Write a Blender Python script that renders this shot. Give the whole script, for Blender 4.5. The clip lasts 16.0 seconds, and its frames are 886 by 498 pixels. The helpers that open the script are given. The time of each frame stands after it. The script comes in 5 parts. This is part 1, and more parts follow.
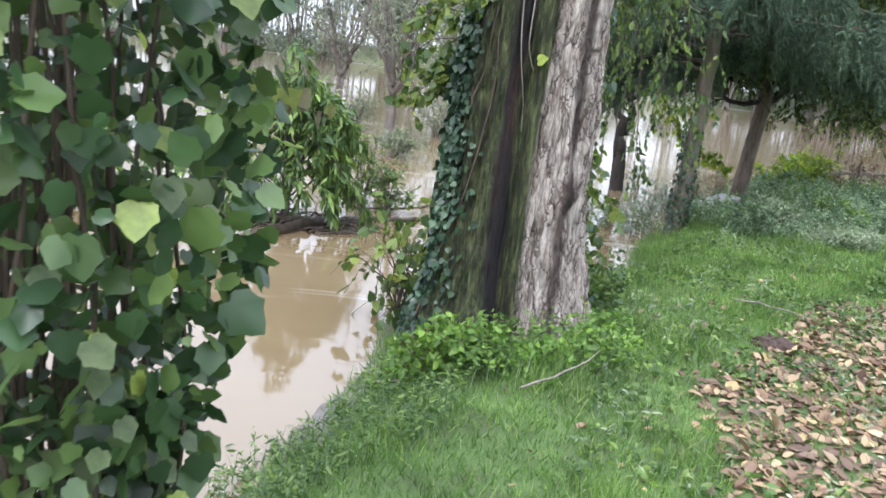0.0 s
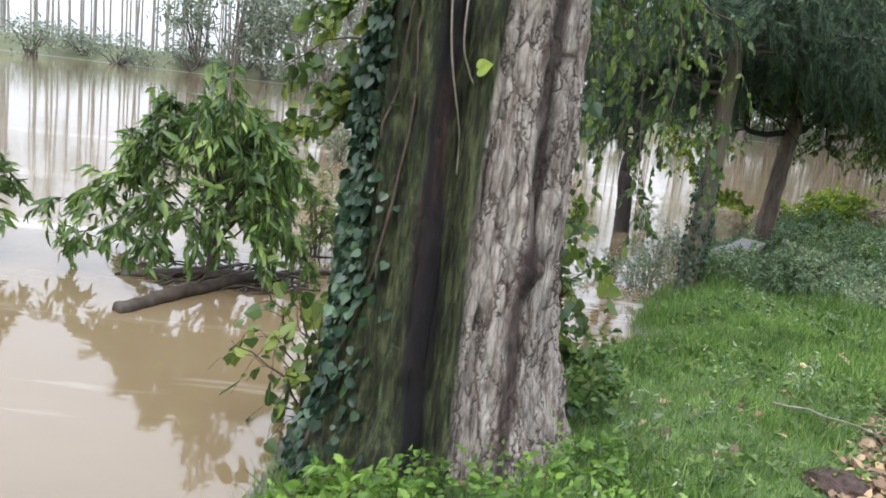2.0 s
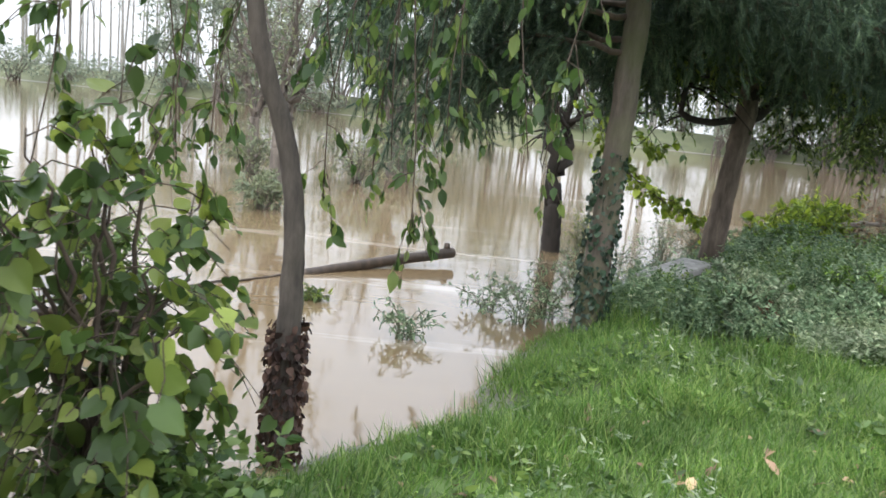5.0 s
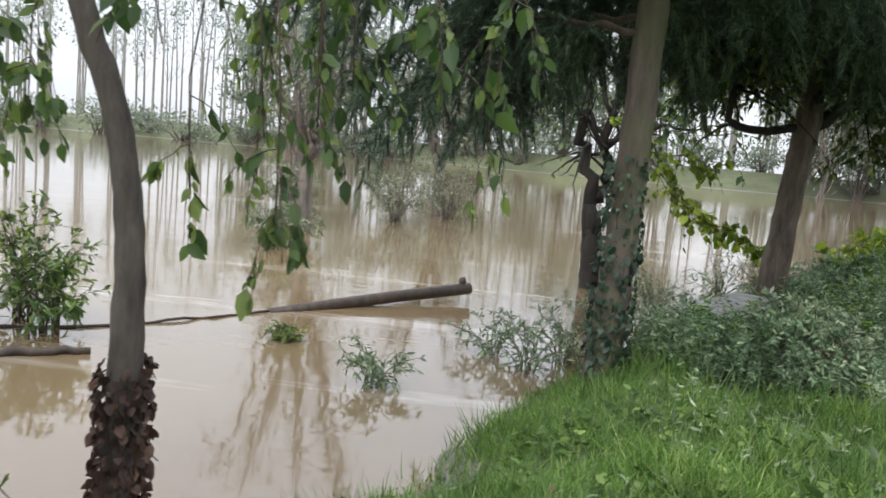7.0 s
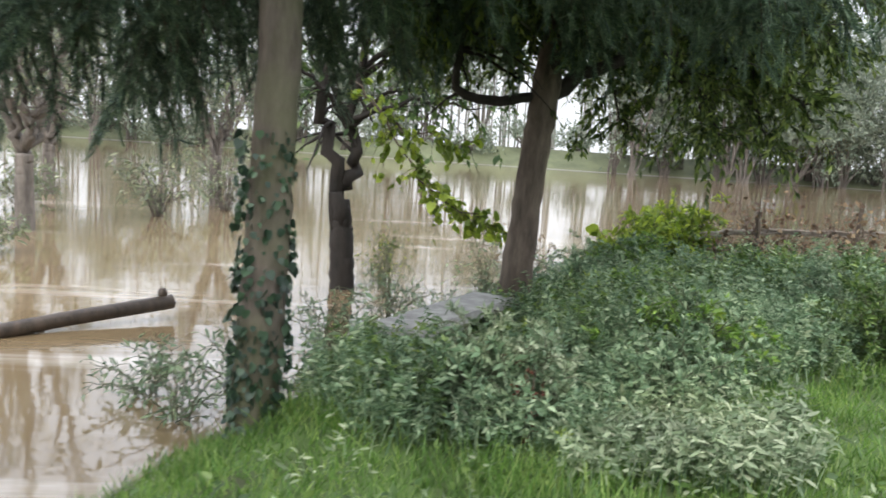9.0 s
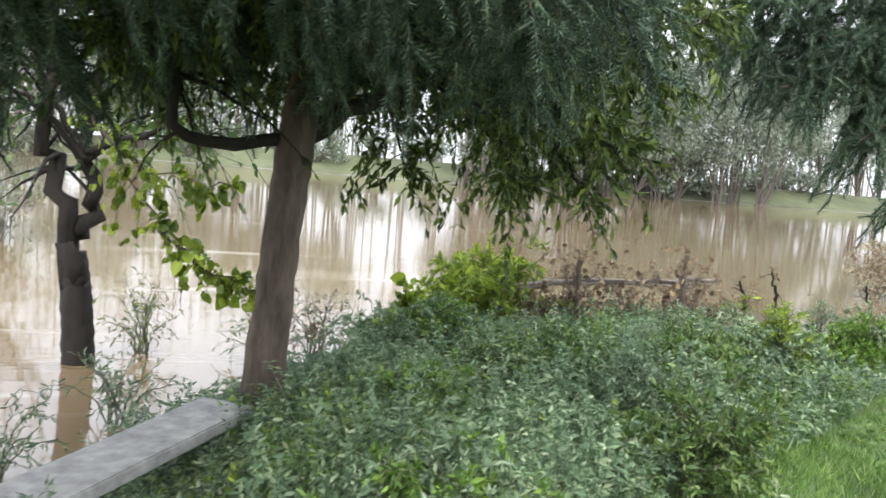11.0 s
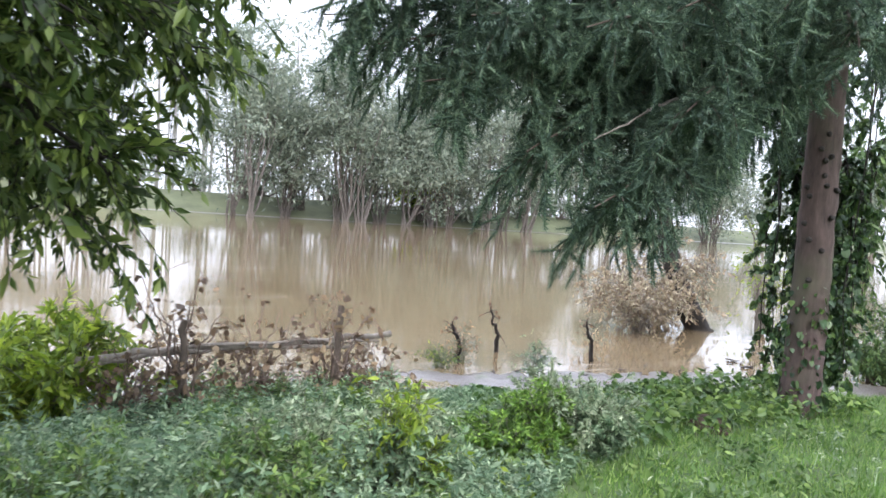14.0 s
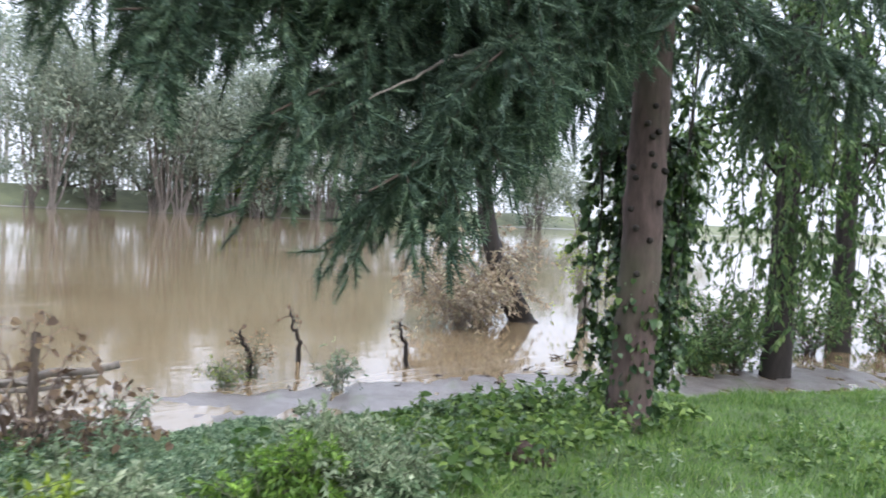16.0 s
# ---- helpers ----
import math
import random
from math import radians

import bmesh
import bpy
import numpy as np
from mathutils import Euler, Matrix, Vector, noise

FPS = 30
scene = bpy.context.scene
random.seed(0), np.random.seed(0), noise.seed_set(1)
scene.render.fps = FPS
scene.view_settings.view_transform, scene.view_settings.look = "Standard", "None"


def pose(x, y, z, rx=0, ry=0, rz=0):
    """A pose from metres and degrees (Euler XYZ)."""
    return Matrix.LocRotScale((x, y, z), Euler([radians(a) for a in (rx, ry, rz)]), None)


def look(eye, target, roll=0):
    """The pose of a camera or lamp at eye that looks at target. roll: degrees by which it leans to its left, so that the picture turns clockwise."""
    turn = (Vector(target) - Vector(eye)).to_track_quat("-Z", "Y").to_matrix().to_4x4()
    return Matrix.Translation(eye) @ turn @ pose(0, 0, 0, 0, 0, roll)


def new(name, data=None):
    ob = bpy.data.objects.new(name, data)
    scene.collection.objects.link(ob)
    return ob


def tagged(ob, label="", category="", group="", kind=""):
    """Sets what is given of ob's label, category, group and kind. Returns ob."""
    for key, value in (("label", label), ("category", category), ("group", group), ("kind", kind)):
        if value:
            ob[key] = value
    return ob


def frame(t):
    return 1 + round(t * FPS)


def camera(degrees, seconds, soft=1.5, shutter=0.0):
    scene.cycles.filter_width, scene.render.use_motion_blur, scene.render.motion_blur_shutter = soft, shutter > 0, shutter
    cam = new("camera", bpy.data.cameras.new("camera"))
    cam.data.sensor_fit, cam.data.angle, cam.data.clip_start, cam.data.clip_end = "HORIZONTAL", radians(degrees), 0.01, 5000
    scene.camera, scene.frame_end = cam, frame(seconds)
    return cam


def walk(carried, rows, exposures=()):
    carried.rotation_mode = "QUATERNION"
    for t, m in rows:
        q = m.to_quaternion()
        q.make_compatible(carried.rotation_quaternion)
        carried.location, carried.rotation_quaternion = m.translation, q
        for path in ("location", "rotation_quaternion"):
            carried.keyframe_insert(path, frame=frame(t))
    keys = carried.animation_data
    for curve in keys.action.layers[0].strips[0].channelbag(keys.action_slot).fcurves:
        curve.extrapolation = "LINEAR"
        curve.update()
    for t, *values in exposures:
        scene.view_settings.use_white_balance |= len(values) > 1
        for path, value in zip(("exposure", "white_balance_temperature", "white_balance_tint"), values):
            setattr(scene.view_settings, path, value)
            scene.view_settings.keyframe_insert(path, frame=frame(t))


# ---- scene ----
cam = camera(58.5, 16.0, soft=1.6, shutter=0.3)
PATH = [
    (0, (-0.334, -1.387, 2.365), (-0.257, 0.554, 1.892), 6.9),
    (0.5, (-0.252, -0.919, 2.372), (-0.191, 1.027, 1.912), 7.1),
    (1, (-0.099, -0.376, 2.327), (-0.065, 1.574, 1.883), 7.1),
    (1.5, (0.019, 0.045, 2.314), (0.047, 2.0, 1.893), 7.1),
    (2, (0.255, 0.547, 2.312), (0.293, 2.506, 1.909), 6.8),
    (2.5, (0.558, 0.947, 2.325), (0.613, 2.909, 1.939), 6.6),
    (3, (0.923, 1.43, 2.321), (1.007, 3.391, 1.934), 6.6),
    (3.5, (1.263, 1.759, 2.328), (1.371, 3.717, 1.934), 6.9),
    (4, (1.573, 2.298, 2.246), (1.703, 4.254, 1.849), 6.8),
    (6.5, (2.666, 4.26, 1.707), (2.476, 6.236, 1.461), 5.0),
    (7, (2.818, 4.513, 1.699), (2.636, 6.49, 1.452), 5.0),
    (7.5, (3.117, 4.826, 1.736), (2.992, 6.806, 1.479), 4.9),
    (8, (3.417, 5.238, 1.727), (3.394, 7.22, 1.464), 4.6),
    (8.5, (3.657, 5.587, 1.74), (3.749, 7.568, 1.478), 4.2),
    (9, (3.995, 6.003, 1.743), (4.218, 7.975, 1.489), 3.8),
    (11.5, (5.33, 7.748, 2.174), (5.984, 9.628, 1.982), 4.6),
    (12, (5.745, 8.058, 2.164), (6.494, 9.905, 2.001), 4.4),
    (12.5, (6.14, 8.239, 2.18), (6.983, 10.047, 2.041), 4.5),
    (13, (6.546, 8.523, 2.174), (7.497, 10.278, 2.047), 4.7),
    (13.5, (6.927, 8.753, 2.206), (7.941, 10.473, 2.092), 4.6),
    (14, (7.33, 8.974, 2.203), (8.384, 10.671, 2.106), 4.1),
    (14.5, (7.627, 9.251, 2.197), (8.707, 10.932, 2.107), 3.5),
    (15, (8.006, 9.488, 2.225), (9.148, 11.127, 2.141), 3.1),
    (15.5, (8.272, 9.676, 2.234), (9.5, 11.252, 2.147), 3.2),
    (16, (8.616, 9.954, 2.226), (10.0, 11.395, 2.128), 3.4),
]
walk(cam, [(t, look(eye, target, roll)) for t, eye, target, roll in PATH], [(0, 1.35, 6000, 12), (1.2, 1.15, 6000, 12), (2.5, 1.05, 6400, 10), (4.0, 1.25, 6400, 10), (7.0, 0.8, 6450, 10), (9.0, 1.15, 6500, 10), (11.5, 1.45, 6400, 11), (13.5, 1.5, 6100, 14), (16, 1.2, 6000, 14)])

# ---- world and light: an overcast autumn day ----
world = bpy.data.worlds.new("world")
scene.world = world
world.use_nodes = True
wn, wl = world.node_tree.nodes, world.node_tree.links
sky = wn.new("ShaderNodeTexSky")
sky.sky_type, sky.sun_disc = "NISHITA", False
sky.sun_elevation, sky.sun_rotation = radians(48), radians(150)
sky.dust_density, sky.air_density = 4.0, 1.0
veil = wn.new("ShaderNodeMix")
veil.data_type = "RGBA"
veil.inputs[0].default_value = 0.86
# an overcast vault: brightest overhead, a third of that at the horizon
vault = wn.new("ShaderNodeSeparateXYZ")
wl.new(wn.new("ShaderNodeTexCoord").outputs["Generated"], vault.inputs[0])
rise = wn.new("ShaderNodeValToRGB")
rise.color_ramp.elements[0].position, rise.color_ramp.elements[0].color = 0.0, (0.40, 0.415, 0.445, 1)
rise.color_ramp.elements[1].position, rise.color_ramp.elements[1].color = 1.0, (0.98, 1.03, 1.14, 1)
wl.new(vault.outputs[2], rise.inputs[0])
cloud = wn.new("ShaderNodeVectorMath")
cloud.operation = "SCALE"
cloud.inputs["Scale"].default_value = 11.8
wl.new(rise.outputs[0], cloud.inputs[0])
wl.new(cloud.outputs[0], veil.inputs[7])
wl.new(sky.outputs[0], veil.inputs[6])
wl.new(veil.outputs[2], wn["Background"].inputs[0])
wn["Background"].inputs[1].default_value = 0.125
sun = new("sun", bpy.data.lights.new("sun", "SUN"))
sun.data.energy, sun.data.angle, sun.data.color = 0.9, radians(25), (1.0, 0.96, 0.9)
sun.matrix_world = look((-20, -35, 45), (4, 8, 0))

# ---- mesh tools ----
rng = np.random.default_rng(7)


def mesh_np(name, V, F, mats, smooth=False, index=None):
    """A mesh from arrays of vertices and of faces with one count of corners."""
    me = bpy.data.meshes.new(name)
    V, F = np.asarray(V, np.float32), np.asarray(F, np.int32)
    k = F.shape[1]
    me.vertices.add(len(V)); me.vertices.foreach_set("co", V.ravel())
    me.loops.add(F.size); me.loops.foreach_set("vertex_index", F.ravel())
    me.polygons.add(len(F))
    me.polygons.foreach_set("loop_start", np.arange(0, F.size, k, dtype=np.int32))
    me.polygons.foreach_set("loop_total", np.full(len(F), k, np.int32))
    for m in (mats if isinstance(mats, (list, tuple)) else [mats]):
        me.materials.append(m)
    if index is not None:
        me.polygons.foreach_set("material_index", np.asarray(index, np.int32))
    if smooth:
        me.polygons.foreach_set("use_smooth", np.ones(len(F), bool))
    me.update(calc_edges=True)
    return me


def thing(name, label, category, at=(0, 0, 0), group="", kind=""):
    ob = new(name)
    ob.location = at
    ob.empty_display_size = 0.1
    return tagged(ob, label, category, group, kind)


def put(name, me, parent=None, label="", category="", group="", kind="", m=None):
    ob = new(name, me)
    if parent is not None:
        ob.parent = parent
        base = parent
        off = Vector((0, 0, 0))
        while base is not None:
            off += base.location
            base = base.parent
        ob.matrix_parent_inverse = Matrix.Translation(-off)
    if m is not None:
        ob.matrix_basis = m
    return tagged(ob, label, category, group, kind)


def unit(v):
    return v / np.maximum(np.linalg.norm(v, axis=-1, keepdims=True), 1e-9)


def frames_of(axis, hint):
    """Turns whose y runs along axis and whose z lies near hint."""
    y = unit(axis)
    x = unit(np.cross(y, hint))
    z = np.cross(x, y)
    return np.stack([x, y, z], -1)


def scatter(tv, tf, R, P, S):
    """Copies of a template at P, turned by R and sized by S, as one set of arrays."""
    S = np.asarray(S, float)
    S = S[:, None] * np.ones(3) if S.ndim == 1 else S
    V = np.einsum("nij,nkj->nki", R, tv[None] * S[:, None, :]) + P[:, None, :]
    F = tf[None] + (np.arange(len(P)) * len(tv))[:, None, None]
    return V.reshape(-1, 3), F.reshape(-1, tf.shape[1])


def join(sets):
    V, F, n = [], [], 0
    for v, f in sets:
        V.append(v); F.append(f + n); n += len(v)
    return np.concatenate(V), np.concatenate(F)


def tube(pts, rad, sides=8, rough=0.0, r=rng):
    """A tapered tube along points, as quads."""
    pts, rad = np.asarray(pts, float), np.asarray(rad, float)
    d = unit(np.gradient(pts, axis=0))
    h = np.where(np.abs(d[:, 2:3]) > 0.9, np.array([[1.0, 0, 0]]), np.array([[0, 0, 1.0]]))
    x = unit(np.cross(d, h)); y = np.cross(d, x)
    a = np.linspace(0, 2 * np.pi, sides, endpoint=False)
    R = rad[:, None] * (1 + rough * r.normal(size=(len(pts), sides)))
    V = pts[:, None] + R[..., None] * (np.cos(a)[None, :, None] * x[:, None] + np.sin(a)[None, :, None] * y[:, None])
    i = np.arange(len(pts) - 1)[:, None] * sides
    j = np.arange(sides)[None]
    k = (j + 1) % sides
    F = np.stack([i + j, i + k, i + sides + k, i + sides + j], -1).reshape(-1, 4)
    V = np.concatenate([V.reshape(-1, 3), pts[:1], pts[-1:]])
    n = len(pts) * sides
    e = (len(pts) - 1) * sides
    j = np.arange(0, sides, 2)
    caps = [np.stack([(j + 1) % sides, j, 0 * j + n, (j + 2) % sides], -1)] if sides % 2 == 0 else []
    for c in caps:
        c = np.stack([(j + 2) % sides, (j + 1) % sides, j, 0 * j + n], -1)
        F = np.concatenate([F, c, np.stack([e + j, e + (j + 1) % sides, e + (j + 2) % sides, 0 * j + n + 1], -1)])
    return V, F


def curve(pts, n=12, wob=0.0, r=rng):
    """A smooth line through a few points, with a little unevenness."""
    p = np.asarray(pts, float)
    if len(p) == 2:
        p = np.stack([p[0], (p[0] + p[1]) / 2, p[1]])
    t = np.linspace(0, len(p) - 1, n)
    q = np.concatenate([2 * p[:1] - p[1:2], p, 2 * p[-1:] - p[-2:-1]])
    i = np.minimum(t.astype(int), len(p) - 2)
    u = (t - i)[:, None]
    a, b, c, d = q[i], q[i + 1], q[i + 2], q[i + 3]
    out = 0.5 * (2 * b + (c - a) * u + (2 * a - 5 * b + 4 * c - d) * u**2 + (3 * b - a - 3 * c + d) * u**3)
    if wob:
        w = r.normal(size=(n, 3)) * wob
        w[0] = w[-1] = 0
        out = out + w
    return out


# leaf forms, each along +y from its stalk, about 1 long
def leaf_form(kind):
    if kind == "lance":
        v = [(0, 0, 0), (-.13, .3, .03), (0, .35, -.02), (.13, .3, .03), (-.11, .65, .0), (0, .68, -.05), (.11, .65, 0), (0, 1, -.16)]
        f = [(0, 2, 1), (0, 3, 2), (1, 2, 5), (1, 5, 4), (2, 3, 6), (2, 6, 5), (4, 5, 7), (5, 6, 7)]
    elif kind == "oval":
        v = [(0, 0, 0), (-.24, .28, .05), (0, .3, -.02), (.24, .28, .05), (-.22, .62, .02), (0, .66, -.05), (.22, .62, .02), (0, 1, -.14)]
        f = [(0, 2, 1), (0, 3, 2), (1, 2, 5), (1, 5, 4), (2, 3, 6), (2, 6, 5), (4, 5, 7), (5, 6, 7)]
    elif kind == "lobed":
        v = [(0, .12, -.04), (0, 0, 0), (-.2, -.1, .02), (-.45, .1, .05), (-.46, .3, 0), (-.52, .5, .0), (-.36, .63, .0), (-.2, .84, -.07),
             (0, 1.0, -.12), (.2, .84, -.07), (.36, .63, 0), (.52, .5, 0), (.46, .3, 0), (.45, .1, .05), (.2, -.1, .02)]
        f = [(0, i, i + 1) for i in range(1, 14)] + [(0, 14, 1)]
        f = [(a, c, b) for a, b, c in f]
    elif kind == "heart":
        v = [(0, .2, -.06), (0, .04, 0), (-.2, -.06, .03), (-.42, .1, .06), (-.46, .36, .03), (-.34, .62, 0), (-.14, .86, -.04),
             (0, 1.0, -.1), (.14, .86, -.04), (.34, .62, 0), (.46, .36, .03), (.42, .1, .06), (.2, -.06, .03)]
        f = [(0, i + 1, i) for i in range(1, 12)] + [(0, 1, 12)]
    elif kind == "small":
        v = [(0, 0, 0), (-.17, .45, .04), (0, 1, -.08), (.17, .45, .04)]
        f = [(0, 2, 1), (0, 3, 2)]
    elif kind == "blade":
        v = [(-.018, 0, 0), (.018, 0, 0), (-.013, .5, .06), (.013, .5, .06), (0, 1, .28)]
        f = [(0, 1, 3), (0, 3, 2), (2, 3, 4)]
    elif kind == "tuft":
        v = [(0, 0, 0), (.06, .3, 0), (-.03, .3, .052), (-.03, .3, -.052), (0, .95, 0)]
        f = [(0, 2, 1), (0, 3, 2), (0, 1, 3), (1, 2, 4), (2, 3, 4), (3, 1, 4)]
        for i in range(11):
            y, s = i / 11, (1 - 0.3 * i / 11)
            for q in range(4):
                a = q * 1.571 + i * 0.7
                dx, dz = math.cos(a), math.sin(a)
                n = len(v)
                v += [(dz * .017, y, -dx * .017), (-dz * .017, y + .035, dx * .017), (dx * .25 * s, y + .15, dz * .25 * s)]
                f.append((n, n + 1, n + 2))
    return np.array(v, float), np.array(f, int)


FORMS = {k: leaf_form(k) for k in ("lance", "oval", "lobed", "heart", "small", "blade", "tuft")}


def leaf_mesh(name, mat, P, D, size, form="oval", hang=0.3, vary=0.35, up=0.6, r=rng):
    """Many leaves at P that point about along D; each is an island of its own."""
    P, D = np.asarray(P, float), np.asarray(D, float)
    n = len(P)
    D = unit(unit(D) + r.normal(size=(n, 3)) * 0.45 + np.array([0, 0, -hang]))
    hint = unit(r.normal(size=(n, 3)) * 0.6 + np.array([0, 0, up]))
    S = size * np.clip(1 + vary * r.normal(size=n), 0.4, 1.9)
    V, F = scatter(*FORMS[form], frames_of(D, hint), P, S)
    return mesh_np(name, V, F, mat, smooth=True)


def bough(pts, r0, r1, twigs, length, droop=0.4, spread=0.8, per=8, start=0.25, r=rng, n=14):
    """A limb along pts with side twigs: tubes, and where leaves sit and point."""
    c = curve(pts, n, 0.015 * np.linalg.norm(np.subtract(pts[-1], pts[0])), r)
    tubes = [tube(c, np.linspace(r0, r1, n), 6, 0.05, r)]
    P, D = [], []
    along = unit(np.gradient(c, axis=0))
    for _ in range(twigs):
        u = start + (1 - start) * r.random() ** 0.8
        i = min(int(u * (n - 1)), n - 2)
        p = c[i] + (u * (n - 1) - i) * (c[i + 1] - c[i])
        d = unit(along[i] * 0.6 + r.normal(size=3) * spread + np.array([0, 0, 0.15]))
        L = length * (0.5 + 0.8 * r.random()) * (1.1 - 0.4 * u)
        s = np.linspace(0, 1, 6)[:, None]
        q = p + d * L * s + np.array([0, 0, -1.0]) * droop * L * s**2 + r.normal(size=(6, 3)) * 0.02 * L
        tubes.append(tube(q, np.linspace(max(r1, 0.004) * 0.7, 0.0018, 6), 4, 0, r))
        w = 0.15 + 0.85 * r.random(per)
        k = np.minimum((w * 5).astype(int), 4)
        P.append(q[k] + (w * 5 - k)[:, None] * (q[k + 1] - q[k]))
        D.append(unit(q[k + 1] - q[k]) + r.normal(size=(per, 3)) * 0.5)
    return tubes, np.concatenate(P), np.concatenate(D)


# ---- materials ----
def nodes_of(name):
    m = bpy.data.materials.new(name)
    m.use_nodes = True
    t = m.node_tree
    return m, t.nodes, t.links, t.nodes["Principled BSDF"]


def noise_at(N, L, scale, detail=6.0, stretch=None, coords="Object", rough=0.6):
    tc = N.new("ShaderNodeTexCoord")
    nz = N.new("ShaderNodeTexNoise")
    nz.inputs["Scale"].default_value, nz.inputs["Detail"].default_value = scale, detail
    nz.inputs["Roughness"].default_value = rough
    src = tc.outputs[coords]
    if stretch:
        mp = N.new("ShaderNodeMapping")
        mp.inputs["Scale"].default_value = stretch
        L.new(src, mp.inputs[0])
        src = mp.outputs[0]
    L.new(src, nz.inputs["Vector"])
    return nz.outputs["Fac"]


def ramp(N, L, fac, stops):
    r = N.new("ShaderNodeValToRGB")
    e = r.color_ramp.elements
    while len(e) < len(stops):
        e.new(0.5)
    for el, (p, c) in zip(e, stops):
        el.position, el.color = p, (*c, 1) if len(c) == 3 else c
    L.new(fac, r.inputs[0])
    return r.outputs[0]


def mix(N, L, fac, a, b, mode="MIX"):
    m = N.new("ShaderNodeMix")
    m.data_type, m.blend_type = "RGBA", mode
    for s, v in ((m.inputs[0], fac), (m.inputs[6], a), (m.inputs[7], b)):
        if isinstance(v, (int, float)):
            s.default_value = v
        elif isinstance(v, tuple):
            s.default_value = (*v, 1)
        else:
            L.new(v, s)
    return m.outputs[2]


def bump(N, L, P, fac, strength, dist):
    b = N.new("ShaderNodeBump")
    b.inputs["Strength"].default_value, b.inputs["Distance"].default_value = strength, dist
    L.new(fac, b.inputs["Height"])
    L.new(b.outputs[0], P.inputs["Normal"])


def leaf_mat(name, dark, mid, light, rough=0.5, trans=0.35, piece=False):
    """Foliage: each leaf its own tone, a broader drift of tone over the plant, light through the blade."""
    m, N, L, P = nodes_of(name)
    if piece:
        rnd = N.new("ShaderNodeObjectInfo").outputs["Random"]
    else:
        rnd = N.new("ShaderNodeNewGeometry").outputs["Random Per Island"]
    a = ramp(N, L, rnd, [(0.0, dark), (0.5, mid), (0.93, light), (1.0, tuple(min(1, c * 1.4) for c in light))])
    drift = ramp(N, L, noise_at(N, L, 1.7, 3), [(0.3, (0.6, 0.62, 0.6)), (0.7, (1.25, 1.2, 1.05))])
    c = mix(N, L, 1.0, a, drift, "MULTIPLY")
    L.new(c, P.inputs["Base Color"])
    P.inputs["Roughness"].default_value = rough
    tr = N.new("ShaderNodeBsdfTranslucent")
    L.new(c, tr.inputs[0])
    ms = N.new("ShaderNodeMixShader")
    ms.inputs[0].default_value = trans
    out = N["Material Output"]
    L.new(P.outputs[0], ms.inputs[1]); L.new(tr.outputs[0], ms.inputs[2]); L.new(ms.outputs[0], out.inputs[0])
    return m


def bark_mat(name, dark, light, moss=None, scale=6.0, rough=0.9, height=0.012):
    m, N, L, P = nodes_of(name)
    f = noise_at(N, L, scale, 8, (1, 1, 0.22), rough=0.7)
    c = ramp(N, L, f, [(0.3, dark), (0.52, tuple((a + b) / 2 for a, b in zip(dark, light))), (0.72, light)])
    g = noise_at(N, L, 1.4, 4)
    if moss:
        c = mix(N, L, ramp(N, L, g, [(0.42, (0, 0, 0)), (0.62, (0.8, 0.8, 0.8))]), c, moss)
    L.new(c, P.inputs["Base Color"])
    P.inputs["Roughness"].default_value = rough
    bump(N, L, P, f, 0.9, height)
    return m


M_grey = bark_mat("grey_bark", (0.06, 0.052, 0.045), (0.24, 0.21, 0.18), None, 9)
M_thinbark = bark_mat("thin_tree_bark", (0.03, 0.025, 0.022), (0.13, 0.11, 0.09), None, 12)
# far poplar bark, lightened so its colour stands in for distance haze
M_hazed_poplar = bark_mat("hazed_poplar_bark", (0.2, 0.19, 0.17), (0.38, 0.36, 0.33), None, 3)
M_ivybark = bark_mat("ivy_tree_bark", (0.055, 0.045, 0.036), (0.2, 0.165, 0.135), (0.10, 0.11, 0.05), 10)
M_darkbark = bark_mat("wet_dark_bark", (0.009, 0.0075, 0.006), (0.042, 0.034, 0.028), None, 8)
M_brownbark = bark_mat("brown_bark", (0.045, 0.034, 0.026), (0.19, 0.15, 0.115), None, 12)
M_spruce_bark = bark_mat("spruce_bark", (0.03, 0.021, 0.018), (0.135, 0.092, 0.08), (0.085, 0.08, 0.05), 11)
M_twig = bark_mat("twigs", (0.04, 0.03, 0.022), (0.12, 0.09, 0.065), None, 20, height=0.002)
M_stalk = bark_mat("green_stalks", (0.06, 0.075, 0.04), (0.16, 0.17, 0.10), None, 20, height=0.001)
M_drystem = bark_mat("dry_stems", (0.10, 0.07, 0.055), (0.27, 0.2, 0.16), None, 20, height=0.001)
M_paletwig = bark_mat("bleached_wood", (0.14, 0.12, 0.10), (0.36, 0.32, 0.27), None, 18, height=0.003)
M_log = bark_mat("soaked_wood", (0.018, 0.013, 0.010), (0.10, 0.072, 0.05), None, 14, 0.55, 0.004)
L_vine = leaf_mat("vine_leaf", (0.045, 0.07, 0.038), (0.115, 0.165, 0.075), (0.36, 0.46, 0.1), 0.45, 0.35, True)
L_curl = leaf_mat("curled_leaf", (0.07, 0.06, 0.03), (0.13, 0.125, 0.055), (0.2, 0.24, 0.07), 0.55, 0.3, True)
L_vine2 = leaf_mat("vine_leaf_small", (0.045, 0.085, 0.027), (0.1, 0.17, 0.045), (0.26, 0.33, 0.07), 0.45, 0.4)
L_ivy = leaf_mat("ivy_leaf", (0.013, 0.034, 0.02), (0.026, 0.06, 0.03), (0.06, 0.11, 0.05), 0.32, 0.15, True)
